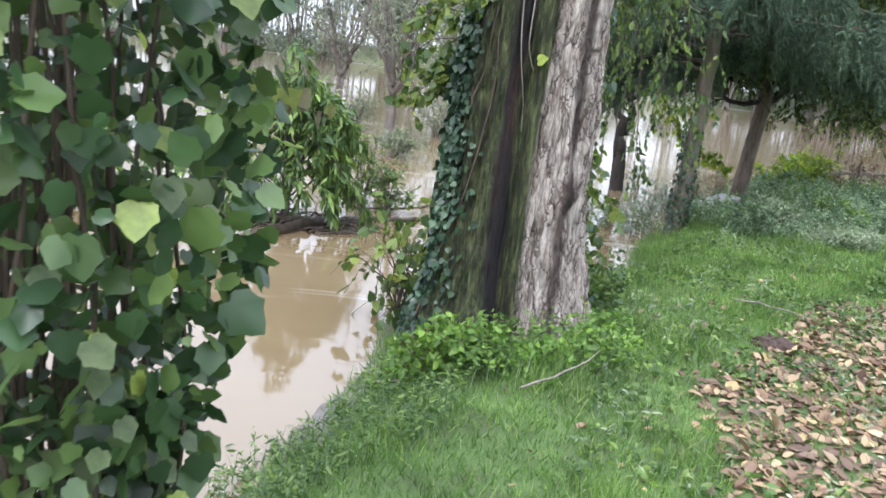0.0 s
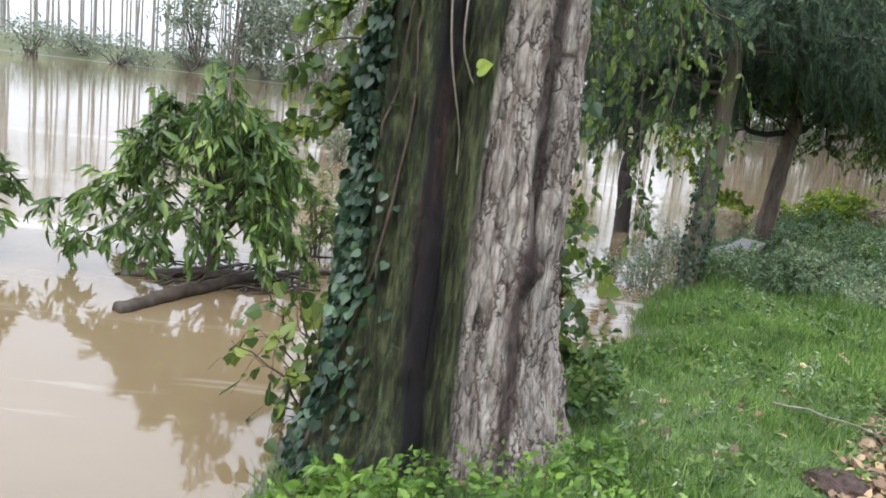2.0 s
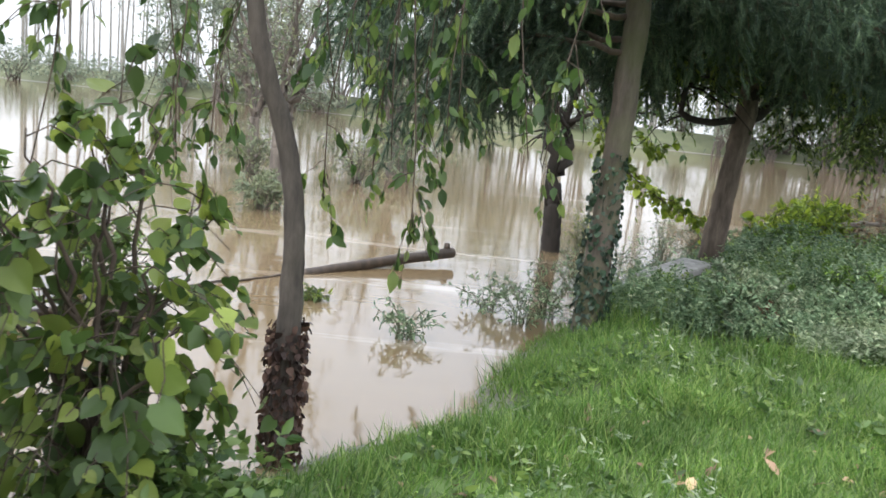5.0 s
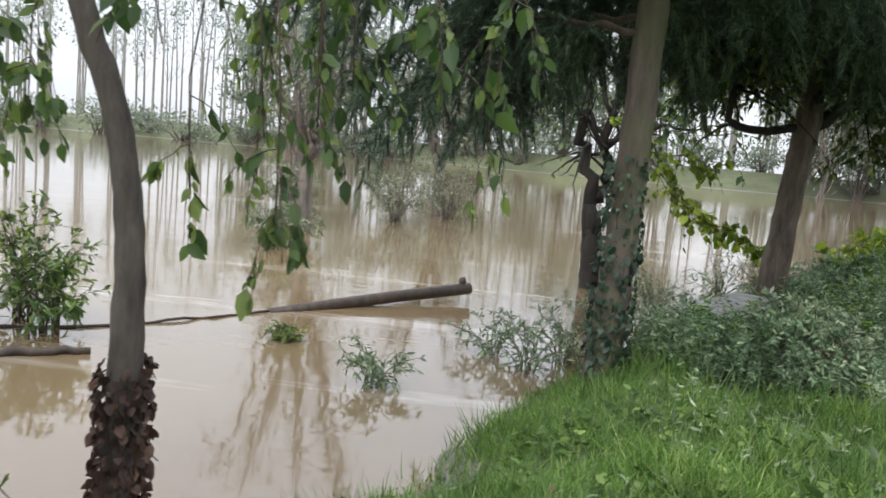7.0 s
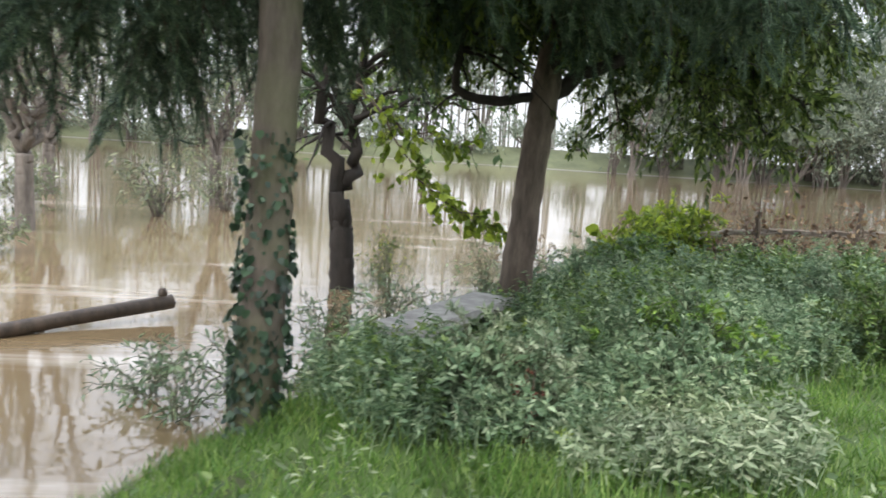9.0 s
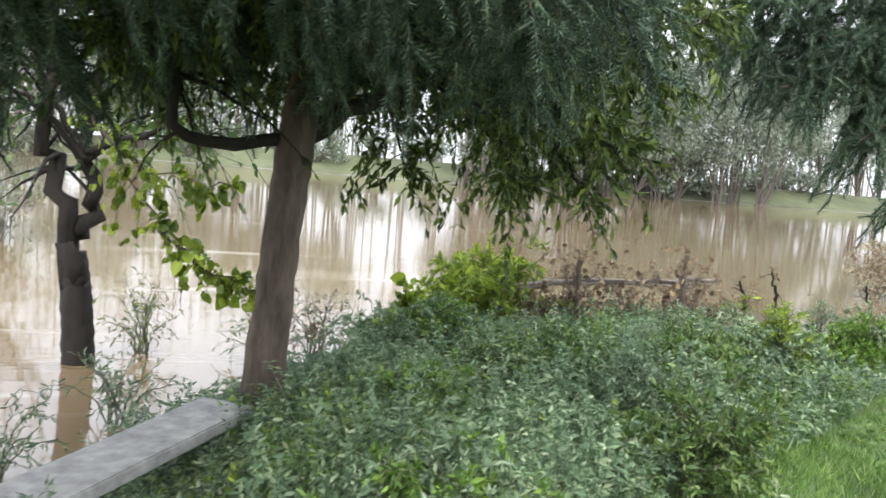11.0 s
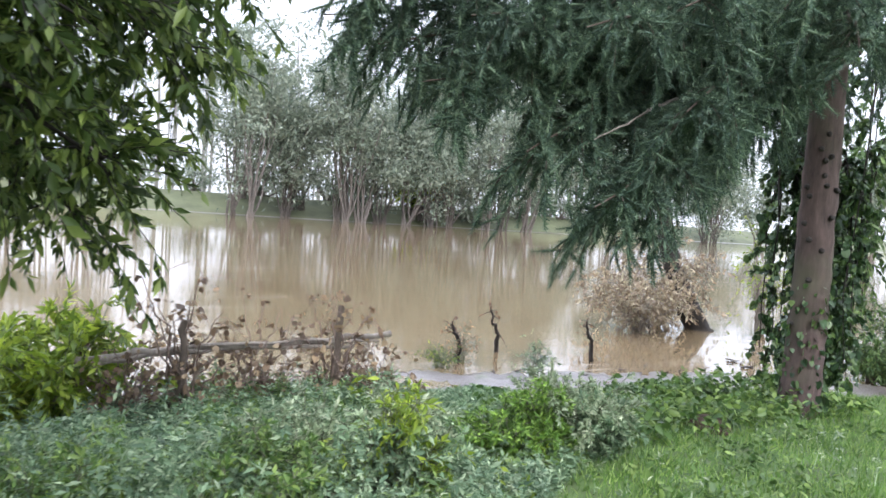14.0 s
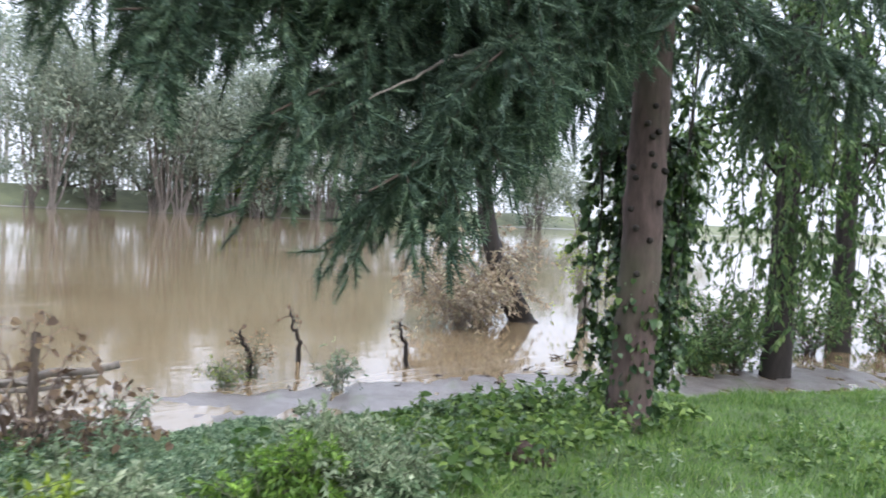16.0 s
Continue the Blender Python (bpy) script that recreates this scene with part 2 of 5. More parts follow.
L_ivy2 = leaf_mat("ivy_and_shaded_vine_leaf", (0.022, 0.05, 0.022), (0.045, 0.095, 0.036), (0.12, 0.19, 0.06), 0.35, 0.15)
L_ivydark = leaf_mat("ivy_leaf_dark", (0.012, 0.034, 0.022), (0.028, 0.062, 0.036), (0.06, 0.11, 0.065), 0.42, 0.1)
L_elm = leaf_mat("elm_leaf", (0.04, 0.085, 0.026), (0.09, 0.165, 0.045), (0.22, 0.3, 0.085), 0.45, 0.5)
L_locust = leaf_mat("fine_leaf", (0.045, 0.095, 0.036), (0.095, 0.175, 0.06), (0.2, 0.29, 0.11), 0.45, 0.5)
# darker, yellower copy of fine_leaf: the crown's shade is put into its colour
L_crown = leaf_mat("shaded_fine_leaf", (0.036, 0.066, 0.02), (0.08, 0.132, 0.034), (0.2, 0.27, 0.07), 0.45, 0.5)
L_peach = leaf_mat("narrow_leaf", (0.045, 0.1, 0.026), (0.105, 0.19, 0.05), (0.22, 0.32, 0.09), 0.4, 0.35)
L_needle = leaf_mat("spruce_needles", (0.03, 0.066, 0.048), (0.076, 0.132, 0.09), (0.15, 0.22, 0.14), 0.6, 0.15)
L_yellow = leaf_mat("yellow_green_leaf", (0.10, 0.17, 0.02), (0.2, 0.3, 0.03), (0.36, 0.46, 0.06), 0.45, 0.4)
L_weed = leaf_mat("weed_leaf", (0.09, 0.16, 0.095), (0.19, 0.3, 0.18), (0.36, 0.46, 0.31), 0.6, 0.35)
L_pale = leaf_mat("silvery_leaf", (0.14, 0.21, 0.12), (0.26, 0.34, 0.21), (0.42, 0.48, 0.35), 0.5, 0.3)
L_willow = leaf_mat("willow_leaf", (0.11, 0.15, 0.09), (0.19, 0.23, 0.15), (0.3, 0.34, 0.22), 0.55, 0.3)
# grey-green willow leaf, paled further: distance haze put into the colour
L_hazedwood = leaf_mat("hazed_far_foliage", (0.17, 0.22, 0.18), (0.25, 0.3, 0.245), (0.34, 0.38, 0.32), 1.0, 0.45)
L_orange = leaf_mat("orange_leaf", (0.25, 0.13, 0.03), (0.4, 0.22, 0.05), (0.5, 0.32, 0.08), 0.6, 0.3)
L_brush = leaf_mat("dry_brush_leaf", (0.2, 0.15, 0.11), (0.34, 0.27, 0.2), (0.46, 0.42, 0.3), 0.7, 0.25)
L_dead = leaf_mat("dead_leaf", (0.09, 0.06, 0.042), (0.21, 0.145, 0.095), (0.36, 0.27, 0.17), 0.7, 0.2)
L_litter = leaf_mat("fallen_leaf", (0.12, 0.075, 0.055), (0.24, 0.155, 0.11), (0.43, 0.31, 0.2), 0.65, 0.1)
L_litter1 = leaf_mat("fallen_leaf_single", (0.11, 0.062, 0.045), (0.23, 0.14, 0.09), (0.43, 0.33, 0.16), 0.65, 0.1, True)
L_grass = leaf_mat("grass_blade", (0.065, 0.14, 0.032), (0.138, 0.275, 0.055), (0.28, 0.385, 0.13), 0.5, 0.4)
L_nettle = leaf_mat("nettle_leaf", (0.07, 0.15, 0.025), (0.14, 0.27, 0.045), (0.25, 0.4, 0.08), 0.5, 0.35)
L_deadivy = leaf_mat("withered_ivy", (0.02, 0.011, 0.009), (0.05, 0.026, 0.02), (0.10, 0.055, 0.04), 0.7, 0.1)
L_red = leaf_mat("red_seed_heads", (0.16, 0.05, 0.035), (0.26, 0.09, 0.06), (0.34, 0.16, 0.1), 0.6, 0.2)

# the old trunk: shaggy mossy bark on one side, a raw red cleft with its shade painted in, pale flaking bark on the
# other
M_trunk, N, L, P = nodes_of("old_trunk_bark")
tc = N.new("ShaderNodeTexCoord")
sx = N.new("ShaderNodeSeparateXYZ")
L.new(tc.outputs["Object"], sx.inputs[0])
fine = noise_at(N, L, 26, 10, (1, 1, 0.14), rough=0.75)
broad = noise_at(N, L, 3.2, 6, (1, 1, 0.3), rough=0.6)
flake = noise_at(N, L, 20, 12, (1, 1, 0.22), rough=0.78)
warp = N.new("ShaderNodeMath"); warp.operation = "MULTIPLY_ADD"
L.new(broad, warp.inputs[0]); warp.inputs[1].default_value = 0.22
L.new(sx.outputs[0], warp.inputs[2])
def cracks(scale, stretch, wob):
    """Thin wandering lines between bark plates."""
    tcc = N.new("ShaderNodeTexCoord")
    nz = N.new("ShaderNodeTexNoise"); nz.inputs["Scale"].default_value = 8.0; nz.inputs["Detail"].default_value = 10; nz.inputs["Roughness"].default_value = 0.65
    L.new(tcc.outputs["Object"], nz.inputs["Vector"])
    ad = N.new("ShaderNodeVectorMath"); ad.operation = "MULTIPLY_ADD"
    ad.inputs[1].default_value = (wob, wob, wob)
    L.new(nz.outputs["Color"], ad.inputs[0]); L.new(tcc.outputs["Object"], ad.inputs[2])
    mp = N.new("ShaderNodeMapping"); mp.inputs["Scale"].default_value = stretch
    L.new(ad.outputs[0], mp.inputs[0])
    vo = N.new("ShaderNodeTexVoronoi"); vo.feature = "DISTANCE_TO_EDGE"; vo.inputs["Scale"].default_value = scale
    L.new(mp.outputs[0], vo.inputs["Vector"])
    return vo.outputs["Distance"]


crk = cracks(9, (1, 1, 0.17), 0.16)
crk2 = cracks(22, (1, 1, 0.11), 0.05)
pale = ramp(N, L, flake, [(0.3, (0.15, 0.11, 0.09)), (0.42, (0.33, 0.27, 0.235)), (0.5, (0.6, 0.54, 0.5)), (0.64, (0.8, 0.76, 0.71))])
pale = mix(N, L, ramp(N, L, crk, [(0.006, (1, 1, 1)), (0.055, (0, 0, 0))]), pale, (0.085, 0.063, 0.052))
pale = mix(N, L, ramp(N, L, crk2, [(0.0, (0.55, 0.55, 0.55)), (0.10, (0, 0, 0))]), pale, (0.10, 0.075, 0.062))
pale = mix(N, L, 1.0, pale, ramp(N, L, fine, [(0.34, (0.62, 0.58, 0.55)), (0.6, (1.15, 1.13, 1.1))]), "MULTIPLY")
mossy = ramp(N, L, fine, [(0.34, (0.010, 0.011, 0.008)), (0.47, (0.036, 0.044, 0.018)), (0.56, (0.095, 0.115, 0.042)), (0.68, (0.2, 0.205, 0.11))])
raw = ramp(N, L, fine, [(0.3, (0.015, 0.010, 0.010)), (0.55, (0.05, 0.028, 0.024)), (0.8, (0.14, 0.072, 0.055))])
# red wood in the cleft; the near-black is recess shade put into the colour
hollow_shade = mix(N, L, ramp(N, L, broad, [(0.46, (0, 0, 0)), (0.64, (1, 1, 1))]), (0.010, 0.008, 0.010), ramp(N, L, fine, [(0.36, (0.012, 0.008, 0.008)), (0.55, (0.05, 0.023, 0.018)), (0.75, (0.17, 0.075, 0.052))]))
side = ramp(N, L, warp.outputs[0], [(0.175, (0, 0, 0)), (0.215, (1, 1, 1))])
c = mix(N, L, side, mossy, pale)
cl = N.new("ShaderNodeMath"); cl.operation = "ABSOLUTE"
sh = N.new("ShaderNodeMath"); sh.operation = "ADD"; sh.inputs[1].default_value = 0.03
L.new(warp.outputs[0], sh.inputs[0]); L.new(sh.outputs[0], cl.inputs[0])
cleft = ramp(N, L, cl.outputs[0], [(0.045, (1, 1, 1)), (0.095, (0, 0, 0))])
c = mix(N, L, cleft, c, hollow_shade)
# dark band along the right-hand groove: shade of its depth painted on
channel_shade = ramp(N, L, warp.outputs[0], [(0.395, (0, 0, 0)), (0.43, (0.85, 0.85, 0.85)), (0.475, (0.85, 0.85, 0.85)), (0.505, (0, 0, 0))])
c = mix(N, L, channel_shade, c, raw)
bd = N.new("ShaderNodeVectorMath"); bd.operation = "DISTANCE"
L.new(tc.outputs["Object"], bd.inputs[0]); bd.inputs[1].default_value = (0.42, -0.38, 1.50)
c = mix(N, L, ramp(N, L, bd.outputs["Value"], [(0.10, (0.85, 0.85, 0.85)), (0.19, (0, 0, 0))]), c, raw)
L.new(c, P.inputs["Base Color"])
P.inputs["Roughness"].default_value = 0.9
hs = N.new("ShaderNodeMath"); hs.operation = "MULTIPLY_ADD"
cr = ramp(N, L, crk, [(0.0, (0, 0, 0)), (0.22, (1, 1, 1))])
L.new(cr, hs.inputs[0]); hs.inputs[1].default_value = 0.8; L.new(fine, hs.inputs[2])
hf = N.new("ShaderNodeMath"); hf.operation = "MULTIPLY_ADD"
L.new(flake, hf.inputs[0]); hf.inputs[1].default_value = 1.6; L.new(hs.outputs[0], hf.inputs[2])
bump(N, L, P, hf.outputs[0], 1.0, 0.03)

M_ground, N, L, P = nodes_of("turf_and_mud")
tc = N.new("ShaderNodeTexCoord")
sx = N.new("ShaderNodeSeparateXYZ")
L.new(tc.outputs["Object"], sx.inputs[0])
turf = ramp(N, L, noise_at(N, L, 3.0, 8), [(0.3, (0.06, 0.07, 0.03)), (0.5, (0.08, 0.13, 0.036)), (0.7, (0.12, 0.19, 0.05))])
mud = ramp(N, L, noise_at(N, L, 6.0, 8), [(0.3, (0.10, 0.085, 0.075)), (0.7, (0.2, 0.175, 0.16))])
rank = ramp(N, L, noise_at(N, L, 0.35, 8), [(0.3, (0.09, 0.10, 0.055)), (0.7, (0.17, 0.19, 0.10))])
fy = N.new("ShaderNodeMath"); fy.operation = "MULTIPLY"; fy.inputs[1].default_value = 0.01
L.new(sx.outputs[1], fy.inputs[0])
turf = mix(N, L, ramp(N, L, fy.outputs[0], [(0.5, (0, 0, 0)), (0.7, (1, 1, 1))]), turf, rank)
low = ramp(N, L, sx.outputs[2], [(0.03, (0, 0, 0)), (0.09, (1, 1, 1))])
L.new(mix(N, L, low, mud, turf), P.inputs["Base Color"])
L.new(ramp(N, L, low, [(0.0, (0.28, 0.28, 0.28)), (1.0, (0.85, 0.85, 0.85))]), P.inputs["Roughness"])
bump(N, L, P, noise_at(N, L, 40, 6), 0.6, 0.01)

M_water, N, L, P = nodes_of("muddy_flood_water")
silt = ramp(N, L, noise_at(N, L, 0.12, 5, (1, 2.2, 1)), [(0.3, (0.175, 0.124, 0.068)), (0.7, (0.23, 0.17, 0.098))])
foam_n = noise_at(N, L, 0.5, 9, (0.16, 1.3, 1), rough=0.66)
foam = ramp(N, L, foam_n, [(0.57, (0, 0, 0)), (0.66, (0.55, 0.55, 0.55))])
L.new(mix(N, L, foam, silt, (0.6, 0.55, 0.48)), P.inputs["Base Color"])
P.inputs["Roughness"].default_value = 0.045
P.inputs["IOR"].default_value = 1.78
w1 = noise_at(N, L, 1.1, 3, (0.6, 1.5, 1))
w2 = noise_at(N, L, 6.0, 3, (0.7, 1.4, 1))
mm = N.new("ShaderNodeMath"); mm.operation = "MULTIPLY_ADD"
L.new(w2, mm.inputs[0]); mm.inputs[1].default_value = 0.12; L.new(w1, mm.inputs[2])
bump(N, L, P, mm.outputs[0], 0.1, 0.05)

M_stone, N, L, P = nodes_of("weathered_stone")
L.new(ramp(N, L, noise_at(N, L, 9, 9), [(0.3, (0.2, 0.2, 0.19)), (0.7, (0.42, 0.42, 0.4))]), P.inputs["Base Color"])
P.inputs["Roughness"].default_value = 0.85
bump(N, L, P, noise_at(N, L, 60, 6), 0.5, 0.004)
M_soil, N, L, P = nodes_of("fresh_soil")
L.new(ramp(N, L, noise_at(N, L, 30, 8), [(0.3, (0.035, 0.022, 0.018)), (0.7, (0.11, 0.07, 0.055))]), P.inputs["Base Color"])
P.inputs["Roughness"].default_value = 0.95
bump(N, L, P, noise_at(N, L, 50, 6), 1.0, 0.02)

# ---- ground: one sheet from the near bank, under the river, to the far levee ----
SHORE = np.array([(-45, -260), (-9, -40), (-3.2, -8), (-2.1, -1.5), (-1.35, 1.8), (-0.85, 3.0), (-0.6, 4.2), (-0.45, 5.4), (0.35, 6.7), (1.4, 7.25),
                  (2.0, 7.75), (2.4, 8.4), (2.7, 9.2), (3.0, 10.2), (3.45, 10.9), (4.1, 12.4), (5.0, 13.7), (6.2, 14.5), (7.4, 15.6), (9.0, 16.4), (10.6, 16.6), (12.2, 16.5),
                  (13.6, 16.0), (15.2, 15.7), (16.4, 15.3), (17.6, 14.6), (19.0, 13.9), (21.5, 13.4), (28, 12), (50, 4), (120, -30), (400, -220)])


def shore_dist(x, y):
    """Signed distance to the near shore: above zero on the bank."""
    best = np.full(x.shape, 1e9)
    sgn = np.zeros(x.shape)
    for (ax, ay), (bx, by) in zip(SHORE[:-1], SHORE[1:]):
        dx, dy = bx - ax, by - ay
        u = np.clip(((x - ax) * dx + (y - ay) * dy) / (dx * dx + dy * dy), 0, 1)
        d = np.hypot(x - ax - u * dx, y - ay - u * dy)
        s = np.sign((x - ax) * dy - (y - ay) * dx)
        near = d < best - 1e-9
        best, sgn = np.where(near, d, best), np.where(near, s, sgn)
    return best * sgn


def wavy(x, y, f, a):
    return a * (np.sin(f * x + 1.3) * np.cos(f * 1.3 * y + 0.4) + 0.5 * np.sin(f * 2.3 * x - f * 1.9 * y))


def ground_z(x, y):
    x, y = np.asarray(x, float), np.asarray(y, float)
    d = shore_dist(x, y) + wavy(x, y, 2.1, 0.08)
    s = np.clip(d / 0.95, 0, 1)
    bank = 0.36 * s * s * (3 - 2 * s) + 0.035 * np.clip(d - 0.7, 0, 12) + wavy(x, y, 1.1, 0.02) + wavy(x, y, 5.0, 0.008)
    bank += 0.22 * np.exp(-((x - 0.3) ** 2 + (y + 0.8) ** 2) / 9)
    bank -= 0.2 * np.exp(-((x - 4.6) ** 2 + (y - 11.8) ** 2) / 0.7)
    bed = np.maximum(0.28 * d, -2.2)
    mudflat = np.exp(-np.clip((d + 1.25) / 1.25, -9, 9) ** 4) / (1 + np.exp(-np.clip((x - 11.4) * 2.5, -30, 30))) / (1 + np.exp(np.clip((x - 24) * 2, -30, 30)))
    bed = bed * (1 - mudflat) + mudflat * (0.022 + wavy(x, y, 4.0, 0.018) + wavy(y, x, 9.0, 0.014))
    z = np.where(d > 0, bank, bed)
    f = (y - 105 + 0.03 * x) + 4 * np.sin(x * 0.03)
    far = np.clip(f / 6, 0, 1) * 2.4 - np.clip((f - 10) / 8, 0, 1) * 1.3
    return np.where(f > 0, far, np.where((f > -8) & (d < 0), np.maximum(z, f * 0.25), z))


def graded(lo, hi, step, far):
    mid = np.arange(lo, hi + 1e-6, step)
    out, s = [hi], step
    while out[-1] < far:
        s *= 1.22
        out.append(out[-1] + min(s, 120))
    low, s = [lo], step
    while low[-1] > -far:
        s *= 1.22
        low.append(low[-1] - min(s, 120))
    return np.concatenate([low[:0:-1], mid, out[1:]])


gx, gy = graded(-4, 23, 0.13, 2600), graded(-4, 19, 0.13, 2600)
gy = np.unique(np.concatenate([gy, np.arange(92, 130, 1.0)]))
GX, GY = np.meshgrid(gx, gy)
GV = np.stack([GX, GY, ground_z(GX, GY)], -1).reshape(-1, 3)
ii, jj = np.meshgrid(np.arange(len(gx) - 1), np.arange(len(gy) - 1))
a = (jj * len(gx) + ii).ravel()
put("ground", mesh_np("ground", GV, np.stack([a, a + 1, a + 1 + len(gx), a + len(gx)], -1), M_ground, True), None,
    "grassy river bank with muddy edge and far levee", "ground", kind="structure")
a = 2600.0
put("water", mesh_np("water", [(-a, -a, 0), (a, -a, 0), (a, a, 0), (-a, a, 0)], [(0, 1, 2, 3)], M_water), None,
    "brown muddy flood water of a swollen river", "water", kind="structure")


def on_ground(x, y, dz=0.0):
    return np.stack([x, y, ground_z(x, y) + dz], -1)

# ---- the big old trunk ----
TX, TY = 0.40, 4.72
old = thing("old_tree", "huge old trunk, half mossy, half pale flaking bark", "tree", (TX, TY, 0.4))
na, nz_ = 300, 330
ang = np.linspace(0, 2 * np.pi, na, endpoint=False)
zz = np.concatenate([np.linspace(-0.1, 4.0, 270), np.linspace(4.03, 8.0, 60)])
A, Z = np.meshgrid(ang, zz)
rb = 0.455 + 0.22 * np.exp(-np.clip(Z - 0.35, 0, 9) / 0.42) - 0.01 * np.clip(Z - 2, 0, 9)
lob = 0.03 * np.cos(3 * A + 0.7) + 0.022 * np.cos(7 * A - 0.5 + 0.2 * Z) + 0.012 * np.cos(13 * A + 0.5 * np.sin(Z))
lob = lob * (1 + 1.6 * np.exp(-np.clip(Z - 0.3, 0, 9) / 0.5))
rel = np.zeros(A.shape)
for k in range(A.shape[0]):
    for q in range(A.shape[1]):
        ca, sa, z0 = math.cos(A[k, q]), math.sin(A[k, q]), Z[k, q]
        n1 = noise.noise((ca * 4.5, sa * 4.5, z0 * 0.9 + 3))
        tw = 0.35 * math.sin(1.1 * z0 + 2 * ca)
        n2 = noise.noise((ca * 11 + tw, sa * 11 - tw, z0 * 2.0))
        n4 = noise.noise((ca * 19 + 2 * tw, sa * 19, z0 * 3.4 + 5))
        n3 = noise.noise((ca * 26, sa * 26, z0 * 8 + 9))
        rel[k, q] = 0.06 * (0.5 - abs(n1)) + 0.06 * (0.5 - abs(n2)) + 0.045 * (0.5 - abs(n4)) + 0.026 * n3


def groove(a0, width, depth, zlo=-1, zhi=99, wig=0.0):
    d = np.angle(np.exp(1j * (A - a0 - wig * np.sin(2.2 * Z))))
    return -depth * np.exp(-(d / width) ** 2) * (1 / (1 + np.exp(-(Z - zlo) * 8))) * (1 / (1 + np.exp((Z - zhi) * 8)))


rel += groove(-1.70, 0.2, 0.17, -1, 2.5, 0.02) + groove(-0.62, 0.12, 0.14, -1, 99, 0.05) + groove(-0.22, 0.09, 0.06, -1, 99, 0.04) + groove(-2.5, 0.1, 0.04, -1, 99, 0.05)
dk = np.hypot(np.angle(np.exp(1j * (A + 0.72))) * 0.45, (Z - 1.52) * 0.8)
rel += 0.10 * np.exp(-(dk / 0.10) ** 2) - 0.09 * np.exp(-(np.hypot(np.angle(np.exp(1j * (A + 0.78))) * 0.45, Z - 1.56) / 0.04) ** 2)
RR = rb + lob + rel
TV = np.stack([RR * np.cos(A), RR * np.sin(A), Z], -1)
TV[..., 0] += -0.02 * np.clip(Z - 1.0, 0, 9) * 0.3
ii, jj = np.meshgrid(np.arange(na), np.arange(len(zz) - 1))
f = np.stack([jj * na + ii, jj * na + (ii + 1) % na, (jj + 1) * na + (ii + 1) % na, (jj + 1) * na + ii], -1).reshape(-1, 4)
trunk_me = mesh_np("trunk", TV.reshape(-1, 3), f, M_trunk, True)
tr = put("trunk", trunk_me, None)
tr.parent = old
tr.location = (0, 0, -0.4)


def on_trunk(a, z, out=0.01):
    k = int(np.argmin(np.abs(zz - z))); q = int(round((a % (2 * np.pi)) / (2 * np.pi) * na)) % na
    r = RR[k, q] + out
    return np.array([TX + r * math.cos(a), TY + r * math.sin(a), z])


# two bare creeper stems that hang down the trunk, the shorter ends in a leaf
for pts in ([(-1.95, 3.6), (-1.90, 3.0), (-1.86, 2.5), (-1.74, 2.1), (-1.70, 1.9)], [(-1.72, 3.6), (-1.74, 3.0), (-1.76, 2.55), (-1.70, 2.4), (-1.62, 2.33)]):
    c = curve([on_trunk(a, z, 0.03) for a, z in pts], 20)
    V, F = tube(c, np.linspace(0.006, 0.004, 20), 6)
    put("creeper_stem", mesh_np("creeper_stem", V, F, M_paletwig, True), old, "pale bare creeper stem")
M_leaf1 = {}
for form, mat in (("heart", L_ivy), ("lobed", L_vine), ("heart", L_vine), ("oval", L_litter1), ("lobed", L_litter1), ("heart", L_curl)):
    v, f = FORMS[form]
    M_leaf1[form, mat.name] = mesh_np("leaf", v, f, mat, True)


def leaf_piece(key, parent, p, d, hint, size, name="leaf"):
    R = frames_of(np.array([d], float), np.array([hint], float))[0]
    m = Matrix.Translation(p) @ Matrix([list(r) for r in R]).to_4x4() @ Matrix.Diagonal((size, size, size, 1))
    return put(name, M_leaf1[key], parent, m=m)


leaf_piece(("heart", "vine_leaf"), old, on_trunk(-1.60, 2.40, 0.05), (0.6, -0.6, 0.3), (-.2, -1, .3), 0.09)
# ivy that climbs the river side of the trunk
ivy = thing("climbing_ivy", "dark green ivy that climbs the mossy side of the old trunk", "ivy", (TX - 0.45, TY - 0.1, 0.4))
r = np.random.default_rng(11)
for k in range(5):
    a0 = math.pi + 0.25 + 0.1 * k
    pts = [on_trunk(a0 + 0.22 * math.sin(z * 1.7 + k) + 0.05 * z, z, 0.012) for z in np.linspace(0.3, 3.9 - 0.3 * k, 16)]
    V, F = tube(pts, np.linspace(0.014, 0.005, 16), 6)
    put("stem", mesh_np("ivy_stem", V, F, M_twig, True), ivy)
for k in range(290):
    z = 0.35 + 3.4 * r.random()
    a0 = math.pi + 0.5 + 0.2 * r.normal() - 0.04 * z
    p = on_trunk(a0, z, 0.015 + 0.04 * r.random())
    n = np.array([math.cos(a0), math.sin(a0), 0.35])
    leaf_piece(("heart", "ivy_leaf"), ivy, p, np.array([0.3 * r.normal(), 0.3 * r.normal(), -1]) + 0.4 * n, n + 0.35 * r.normal(size=3), 0.04 + 0.035 * r.random())
# a close coat of small dark leaves along the stems, and another up the far side
m = 1500
za = 0.3 + 3.2 * r.random(m)
aa = math.pi + 0.5 - 0.05 * za + 0.16 * r.normal(size=m)
zb = 0.5 + 3.2 * r.random(m)
ab = 0.8 + 0.28 * r.normal(size=m)
